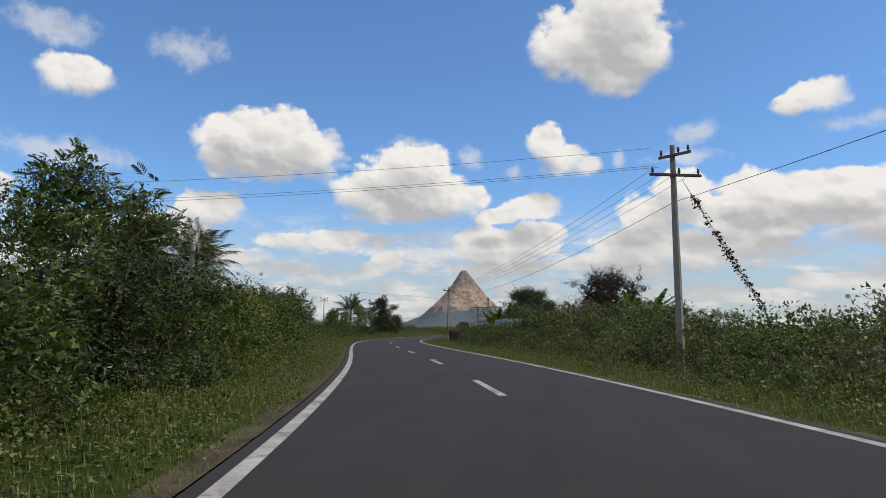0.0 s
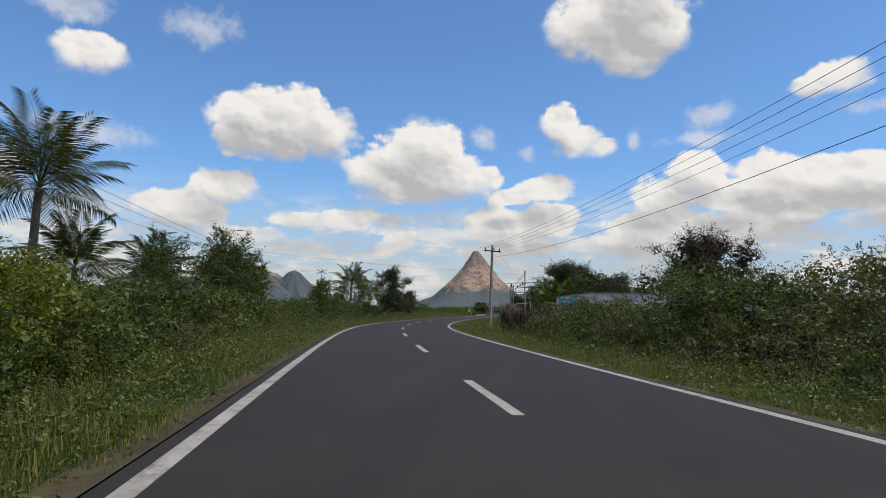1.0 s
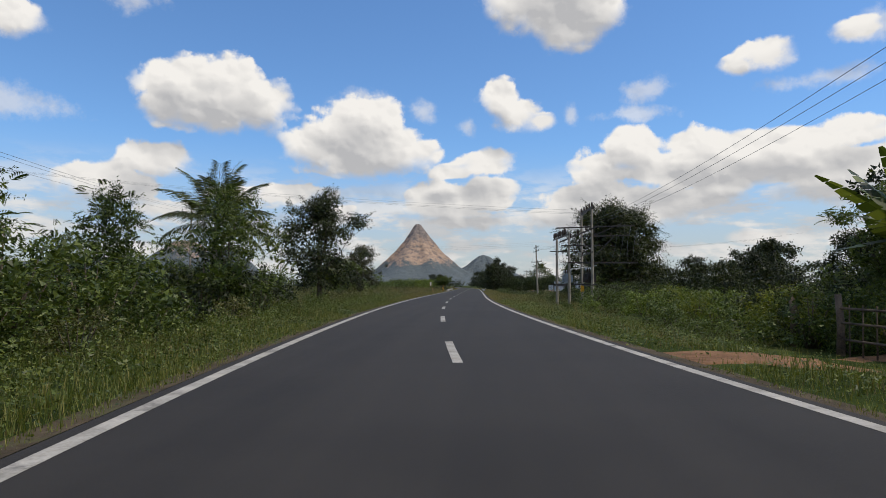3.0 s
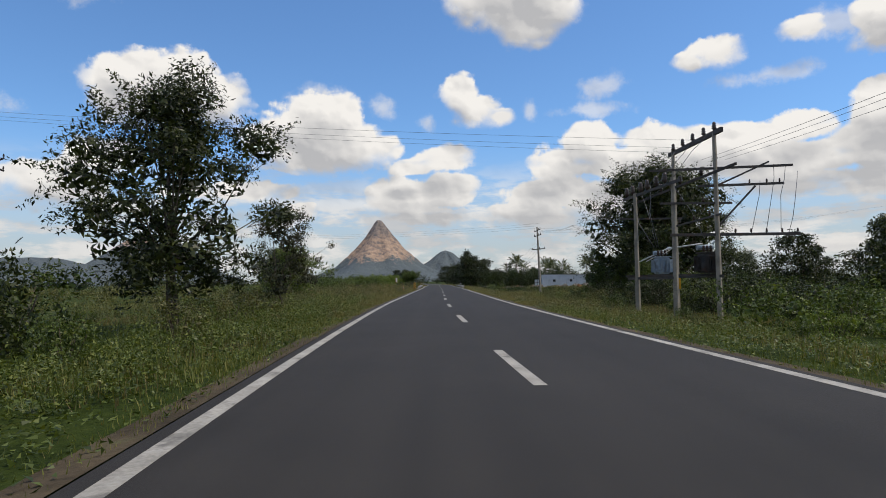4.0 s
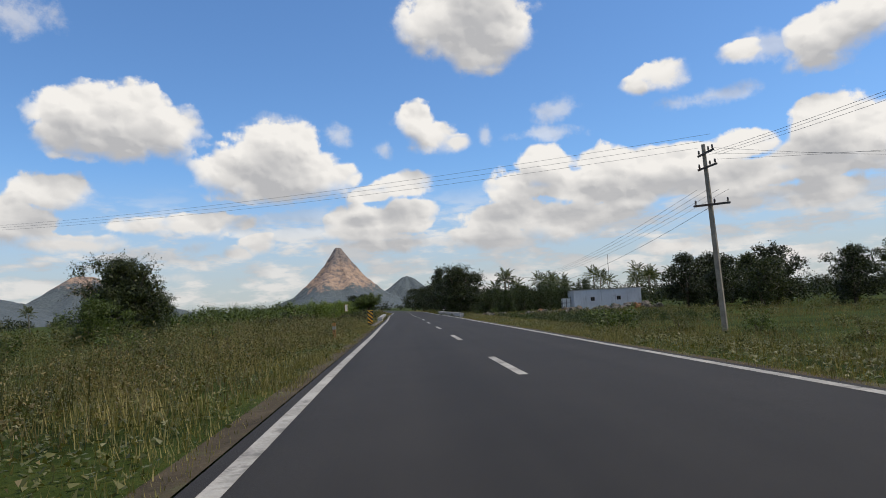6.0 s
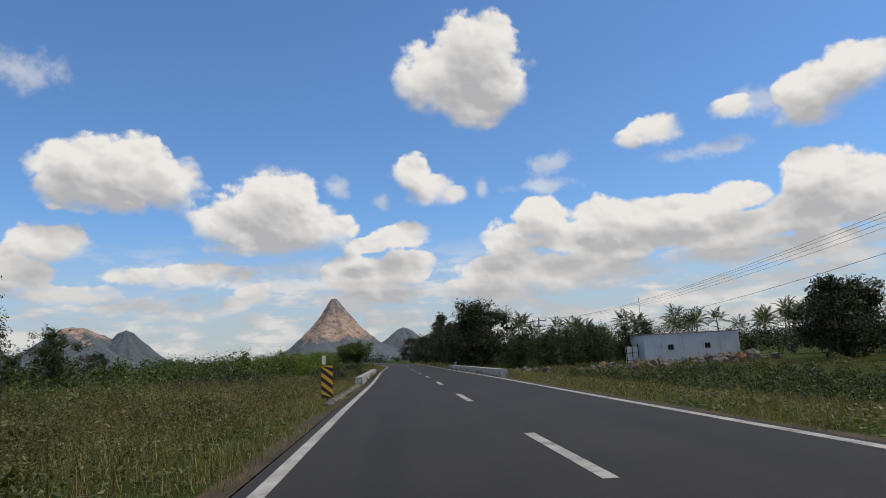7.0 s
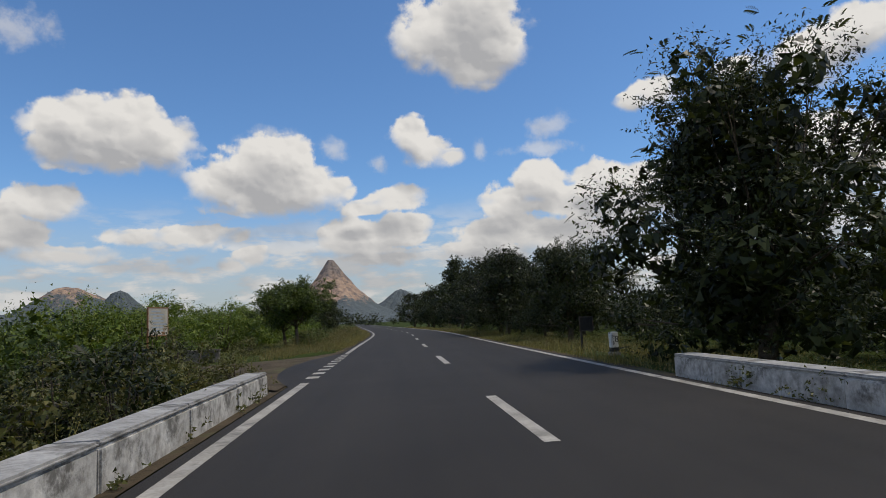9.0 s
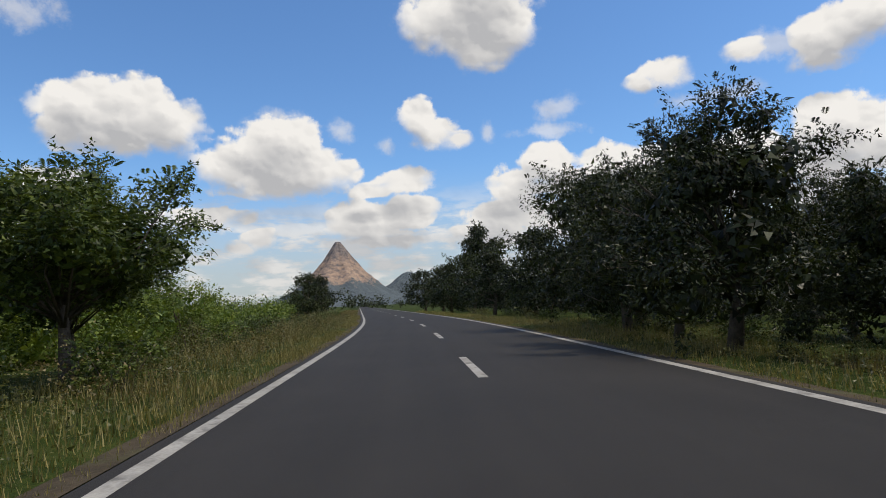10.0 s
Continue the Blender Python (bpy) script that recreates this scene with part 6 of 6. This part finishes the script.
def stone_post(s, l, h, label):
    top = thing("gate_post", label, "post", at(s, l), group="gate posts")
    bm = bmesh.new()
    tube(bm, [(0, 0, -0.1), (0.03, 0, h * 0.5), (0.0, 0.04, h)], [0.10, 0.09, 0.075], 7)
    part("post", bm, M_STICK, top)


def log_gate():
    top = thing("field_gate", "rough field gate of sticks between two posts", "gate", at(91.7, 9.75))
    inv = top.matrix_basis.inverted()
    for z in (0.35, 0.75, 1.1):
        bm = bmesh.new()
        tube(bm, [inv @ Vector(place3(89.7, 9.9, lie(89.7, 9.9) + z)), inv @ Vector(place3(93.8, 9.6, lie(93.8, 9.6) + z + 0.06))], 0.03, 6)
        part("rail", bm, M_STICK, top)
    for k in range(9):
        bm = bmesh.new()
        f = (k + 0.5) / 9
        p = inv @ Vector(place3(89.8 + 3.9 * f, 9.9 - 0.3 * f, lie(91, 9.8)))
        tube(bm, [p, p + Vector((0.03, 0, 1.25))], [0.022, 0.014], 5)
        part("picket", bm, M_STICK, top)


def washing_line(s, l):
    top = thing("washing_line", "cord between two sticks hung with pale washing", "washing line", at(s, l, None, 70))
    for x in (-1.5, 1.5):
        bm = bmesh.new()
        tube(bm, [(x, 0, -0.1), (x * 0.98, 0.03, 1.55)], [0.035, 0.025], 6)
        part("stick", bm, M_STICK, top)
    bm = bmesh.new()
    tube(bm, [(-1.48, 0, 1.5), (0, 0, 1.42), (1.48, 0, 1.5)], 0.008, 5)
    part("cord", bm, M_STICK, top)
    rng = np.random.default_rng(9)
    for k, (x, w, h) in enumerate(((-0.95, 0.55, 0.75), (-0.2, 0.7, 0.95), (0.65, 0.6, 0.6))):
        bm = bmesh.new()
        n = 8
        rows = []
        for j in range(6):
            rows.append([bm.verts.new((x + w * (i / n - 0.5) * (1 - 0.06 * j), 0.05 * math.sin(i * 1.7 + k) * (0.3 + 0.25 * j), 1.45 - h * j / 5 - 0.03 * rng.random())) for i in range(n + 1)])
        for a, b in zip(rows, rows[1:]):
            for i in range(n):
                bm.faces.new((a[i], a[i + 1], b[i + 1], b[i])).smooth = True
        bmesh.ops.solidify(bm, geom=bm.faces[:], thickness=0.008)
        part("cloth", bm, M_WHITE, top, "pale hanging cloth")


hut()
rubble(226, 20, 46, 7.0, 2.2, "heap of broken stones and reddish soil before the hut", 31, 0.5)
rubble(228.5, 28, 30, 5.0, 2.0, "heap of broken stones beside the hut", 32, 0.6)
rubble(226.5, 8.5, 26, 2.4, 1.2, "pile of grey stones behind the parapet", 33, 0.34)
rubble(231, 9.8, 36, 4.5, 1.3, "long pile of grey stones behind the parapet", 34, 0.32)
rubble(222, 13.5, 40, 5.5, 1.8, "low heap of broken stones on the waste ground", 35, 0.34)
painted_building()
stick_fence(65.0, 5.7, 62.6, 9.8, 1.75, 190, "rough fence of dry vertical sticks", 41)
stick_fence(65.0, 5.7, 69.0, 7.6, 1.6, 110, "rough fence of dry vertical sticks", 42)
stick_fence(72.5, 9.3, 89.6, 9.9, 1.5, 230, "rough fence of dry sticks overgrown with creepers", 43)
stone_post(89.7, 9.9, 1.45, "rough wooden gate post beside the dirt track")
stone_post(93.8, 9.6, 1.5, "rough wooden gate post beside the dirt track")
stone_post(96.4, 9.9, 1.4, "rough wooden gate post overgrown with creeper")
log_gate()
washing_line(263.5, 14.4)
bm = bmesh.new()
tube(bm, [place3(317.5, 58, -0.6), place3(317.5, 58, 12.8)], [0.09, 0.05], 6)
tagged(part("mast", bm, M_STEEL), "thin dark mast beyond the palms", "mast")

# ---- grass and weeds ----
def grass(name, s0, s1, l0, l1, count, h0, h1, mat, label, seed, edge=1.0):
    """Loose blades of grass over a stretch beside the road, as one sheet of stuff."""
    rng = np.random.default_rng(seed)
    s = s0 + (s1 - s0) * rng.random(count)
    l = l0 + (l1 - l0) * rng.random(count) ** edge
    patch = np.array([noise.noise(Vector((a * 0.35, b * 0.6, seed))) for a, b in zip(s, l)])
    keep = patch + 0.35 > rng.random(count) * 0.7
    keep &= ~((l < 0) & (((s > 243.4) & (s < 251.4)) | ((s > 239.6) & (s < 254.6) & (l > -5.3)))) & ~((l > 0) & (s > 87.6 + 0.4 * np.clip(l - 5, 0, 9)) & (s < 90.4 + 0.7 * np.clip(l - 5, 0, 9)) & (rng.random(count) > 0.12))
    s, l, patch = s[keep], l[keep], patch[keep]
    n = len(s)
    h = np.interp(s, _s, _h)
    x, y = np.interp(s, _s, _x) + l * np.cos(h), np.interp(s, _s, _y) + l * np.sin(h)
    z = ground_height(s, l) - 0.02
    hgt = (h0 + (h1 - h0) * rng.random(n)) * (0.75 + 0.7 * np.clip(patch, -0.4, 0.8)) * (0.35 + 0.65 * step(abs(l), 3.6, 5.2))
    root = np.stack([x, y, z], 1)
    q = rng.random(n) * 6.283
    d = np.stack([np.cos(q), np.sin(q), 0 * q], 1)
    e = np.stack([-np.sin(q), np.cos(q), 0 * q], 1)
    w = (0.004 + 0.006 * rng.random(n))[:, None]
    bend = (0.10 + 0.45 * rng.random(n))[:, None]
    up = np.array([0, 0, 1.0])
    a = hgt[:, None]
    v = np.stack([root - d * w, root + d * w, root + e * a * bend + up * a], 1)
    tagged(part(name, quads(name, v, n), mat), label, "grass", kind="stuff")


def weeds(name, spans, per, mat, label, seed, h0, h1, leaf=0.055):
    """Low leafy weeds, as one sheet of stuff. spans: s0, s1, l0, l1, count."""
    rng = np.random.default_rng(seed)
    out = []
    for s0, s1, l0, l1, count in spans:
        for k in range(count):
            s, l = s0 + (s1 - s0) * rng.random(), l0 + (l1 - l0) * rng.random()
            if (l < 0 and (243.2 < s < 251.6 or (239.4 < s < 254.8 and l > -5.4))) or (l > 0 and 87.4 < s < 90.8 + 0.6 * max(0.0, l - 5)):
                continue
            hg = h0 + (h1 - h0) * rng.random() ** 1.5
            x, y = spot(s, l)
            z = lie(s, l)
            cl = [(x + hg * 0.3 * rng.normal(), y + hg * 0.3 * rng.normal(), z + hg * (0.15 + 0.75 * j / 4), hg * (0.26 - 0.035 * j)) for j in range(5)]
            out.append(leaves(rng, cl, per, leaf * (0.7 + 0.6 * rng.random()), 2.0, 0.1, 0.3))
    v = np.concatenate(out)
    tagged(part(name, quads(name, v, len(v)), mat), label, "weeds", kind="stuff")


def stalks(name, spans, mat, label, seed, leaf=0.075):
    """Upright leafy weeds: thin stems with pointed leaves up their length, in patches. spans: s0, s1, l0, l1, count, least and greatest height."""
    rng = np.random.default_rng(seed)
    out = []
    for s0, s1, l0, l1, count, h0, h1 in spans:
        for k in range(count):
            s, g = s0 + (s1 - s0) * rng.random(), rng.random()
            l = l0 + (l1 - l0) * g
            patch = noise.noise(Vector((s * 0.22, l * 0.4, seed))) + 0.5 * noise.noise(Vector((s * 0.7, l * 0.9, seed + 3.0)))
            if patch + 0.45 < rng.random() * 0.8 or (l < 0 and 239 < s < 255) or (l > 0 and 87.4 < s < 90.8 + 0.6 * max(0.0, l - 5)):
                continue
            x, y = spot(s, l)
            root = np.array([x, y, lie(s, l) - 0.03])
            hg = (h0 + (h1 - h0) * (0.55 * rng.random() + 0.45 * g)) * (0.8 + 0.5 * min(0.6, max(-0.4, patch)))
            for j in range(int(rng.integers(3, 6))):
                lean = np.array([*(rng.normal(size=2) * 0.28), 1.0])
                ln = hg * (0.6 + 0.5 * rng.random())
                base = root + [*(rng.normal(size=2) * 0.08 * hg), 0]
                tip = base + lean * ln
                w = np.array([0.006, 0.004, 0])
                out.append([base - w, base + w, tip])
                n = int(7 + 9 * ln)
                f = 0.12 + 0.88 * (np.arange(n) + rng.random(n)) / n
                q = np.arange(n) * 2.4 + rng.random() * 6
                mid = base + lean * ln * f[:, None]
                d = unit(np.stack([np.cos(q), np.sin(q), 0.25 + 0.5 * rng.normal(size=n)], 1))
                e = np.stack([-np.sin(q), np.cos(q), 0.3 * rng.normal(size=n)], 1)
                le = (leaf * (0.6 + 0.8 * rng.random(n)) * (1.25 - 0.75 * f))[:, None]
                out.extend(np.stack([mid + d * le * 0.3 + e * le * 0.26, mid + d * le * 1.15, mid + d * le * 0.25 - e * le * 0.26], 1))
    v = np.array(out)
    tagged(part(name, quads(name, v, len(v)), mat), label, "weeds", kind="stuff")


def low_cover(name, s0, s1, l0, l1, count, mat, label, seed, size=0.07, high=0.22):
    """Small broad leaves of creeping herbs close over the ground, as one sheet of stuff."""
    rng = np.random.default_rng(seed)
    s = s0 + (s1 - s0) * rng.random(count)
    l = l0 + (l1 - l0) * rng.random(count)
    patch = np.array([noise.noise(Vector((a * 0.8, b * 1.1, seed))) + 0.6 * noise.noise(Vector((a * 2.6, b * 2.6, seed))) for a, b in zip(s, l)])
    side = abs(l)
    keep = patch + 0.30 + 0.65 * step(side, 3.7, 4.35) > rng.random(count) * 0.9
    keep &= ~((l < 0) & (((s > 243.4) & (s < 251.4)) | ((s > 239.6) & (s < 254.6) & (l > -5.3)))) & ~((l > 0) & (s > 87.6 + 0.4 * np.clip(l - 5, 0, 9)) & (s < 90.4 + 0.7 * np.clip(l - 5, 0, 9)) & (rng.random(count) > 0.12))
    s, l, patch = s[keep], l[keep], patch[keep]
    n = len(s)
    h = np.interp(s, _s, _h)
    x, y = np.interp(s, _s, _x) + l * np.cos(h), np.interp(s, _s, _y) + l * np.sin(h)
    z = ground_height(s, l) + high * rng.random(n) * (0.35 + 0.9 * np.clip(patch + 0.3, 0, 1)) * (0.3 + 0.7 * step(abs(l), 3.6, 5.0))
    mid = np.stack([x, y, z], 1)
    axis = unit(rng.normal(size=(n, 3)) * [1, 1, 0.45] + [0, 0, 0.15])
    sd = unit(np.cross(axis, rng.normal(size=(n, 3)) * 0.5 + [0, 0, 1.0]))
    ln = size * (0.55 + 0.9 * rng.random(n))[:, None]
    v = np.stack([mid + sd * ln * 0.28, mid + axis * ln, mid - sd * ln * 0.28], 1)
    tagged(part(name, quads(name, v, n), mat), label, "weeds", kind="stuff")


grass("verge_grass", -4, 140, -3.5, -6.8, 98000, 0.12, 0.42, L_GRASS, "green grass on the roadside verge", 3, 1.0)
grass("verge_grass", 132, 215, -3.5, -9.5, 85000, 0.10, 0.42, L_STRAW, "green and straw grass on the roadside verge", 5, 1.0)
grass("verge_grass", 205, 330, -3.6, -8.0, 60000, 0.10, 0.42, L_STRAW, "green and straw grass on the roadside verge", 6, 1.0)
grass("verge_grass", -4, 130, 3.5, 6.6, 75000, 0.10, 0.36, L_GRASS, "green grass on the roadside verge", 7, 1.0)
grass("verge_grass", 118, 215, 3.5, 12, 90000, 0.10, 0.38, L_STRAW, "green and straw grass on the roadside verge", 8, 1.0)
grass("verge_grass", 205, 340, 3.6, 8, 60000, 0.10, 0.40, L_STRAW, "green and straw grass on the roadside verge", 9, 1.0)
grass("dry_grass", 120, 235, -3.8, -14, 95000, 0.15, 0.48, L_DRY, "dry straw-coloured grass", 10)
grass("dry_grass", 120, 300, 3.8, 12, 85000, 0.12, 0.42, L_DRY, "dry straw-coloured grass", 12)
grass("dry_grass", 250, 420, -3.7, -7, 40000, 0.2, 0.5, L_DRY, "dry straw-coloured grass", 13)
low_cover("verge_weeds", -2, 126, -3.5, -7.2, 110000, L_VERGE, "low creeping green herbs on the verge", 31, 0.058, 0.30)
low_cover("verge_weeds", -2, 126, 3.5, 7.0, 85000, L_VERGE, "low creeping green herbs on the verge", 32, 0.058, 0.26)
low_cover("verge_weeds", 124, 212, -3.7, -10, 60000, L_OLIVE, "low dusty creeping herbs on the verge", 33, 0.07, 0.22)
low_cover("verge_weeds", 124, 212, 3.7, 10, 80000, L_OLIVE, "low dusty creeping herbs on the verge", 34, 0.07, 0.2)
low_cover("verge_weeds", 206, 300, -4.0, -14, 60000, L_OLIVE, "low dusty creeping herbs on the verge", 35, 0.06, 0.26)
low_cover("verge_weeds", 206, 300, 3.9, 14, 60000, L_OLIVE, "low dusty creeping herbs on the verge", 36, 0.06, 0.22)
weeds("verge_weeds", [(0, 125, -4.4, -7.0, 800), (118, 142, -4.2, -9.0, 260), (-2, 84, 4.6, 6.4, 380)], 75, L_VERGE, "low leafy green weeds on the verge", 21, 0.25, 0.95, 0.055)
weeds("verge_weeds", [(120, 210, -4.8, -20, 560), (164, 200, -4.8, -10, 260), (204, 240, -4.6, -14, 220), (255, 330, -4.6, -8, 180)], 70, L_OLIVE, "tall dusty green weeds", 22, 0.35, 1.0, 0.052)
weeds("verge_weeds", [(92, 210, 4.8, 14, 420), (205, 300, 5, 10, 240)], 60, L_OLIVE, "low dusty weeds on the verge", 23, 0.22, 0.6, 0.05)
grass("dry_grass", -4, 120, -3.6, -6.5, 26000, 0.12, 0.4, L_DRY, "dry straw-coloured grass", 14)
grass("dry_grass", -4, 120, 3.6, 6.5, 24000, 0.12, 0.36, L_DRY, "dry straw-coloured grass", 15)
weeds("wall_weeds", [(209, 238, -3.46, -3.52, 26), (209, 237, 3.44, 3.50, 30), (209, 238, -3.95, -4.5, 60), (209, 237, 3.95, 4.6, 60)], 60, L_OLIVE, "weeds growing along the foot of the parapets", 24, 0.14, 0.5, 0.05)
weeds("dry_weeds", [(150, 205, -5.0, -12, 560), (255, 330, -4.8, -7.5, 120)], 60, L_DRY, "tall dry straw-coloured weeds", 25, 0.6, 1.25, 0.055)
grass("dry_grass", 138, 232, 11, 34, 60000, 0.2, 0.5, L_DRY, "dry straw-coloured grass over the plain", 16)
grass("dry_grass", 138, 232, -12, -34, 50000, 0.25, 0.55, L_STRAW, "straw-green grass over the field", 17)
stalks("tall_weeds", [(4, 126, -4.5, -7.4, 950, 0.40, 1.15), (116, 146, -4.4, -9.5, 420, 0.35, 0.95), (6, 66, 5.0, 7.2, 320, 0.5, 1.1)], L_VERGE, "tall leafy green weeds on the verge", 41, 0.062)
stalks("tall_weeds", [(126, 208, -5.0, -9.5, 1300, 0.55, 1.35), (126, 208, -9.5, -18, 700, 0.9, 1.6)], L_OLIVE, "tall grey-green leafy weeds over the field edge", 42, 0.058)
stalks("tall_weeds", [(134, 170, 7.5, 14, 300, 0.6, 1.2), (92, 130, 6.5, 10, 180, 0.4, 0.8), (252, 300, 4.8, 8, 220, 0.4, 0.95)], L_VERGE, "tall leafy weeds before the roadside trees", 43, 0.06)
stalks("tall_weeds", [(164, 206, -5.2, -9.5, 900, 0.75, 1.4), (164, 200, 6.5, 11, 160, 0.4, 0.8)], L_STRAW, "pale green leafy weeds over the field edge", 45, 0.05)
stalks("dry_stalks", [(128, 206, -4.8, -11, 420, 0.5, 1.2), (255, 300, -4.6, -7.5, 200, 0.5, 1.1), (208, 238, -4.6, -12, 200, 0.4, 0.9)], L_STRAW, "dry straw-coloured stalks among the weeds", 44, 0.05)
for _k, (_a, _b, _m) in enumerate(((-4, 128, L_GRASS), (124, 212, L_STRAW), (236, 330, L_STRAW))):
    for _side in (-1, 1):
        grass("edge_grass", _a, _b, _side * 3.42, _side * 4.3, 30000, 0.16, 0.50, _m, "ragged grass creeping over the edge of the asphalt", 51 + 2 * _k + _side)
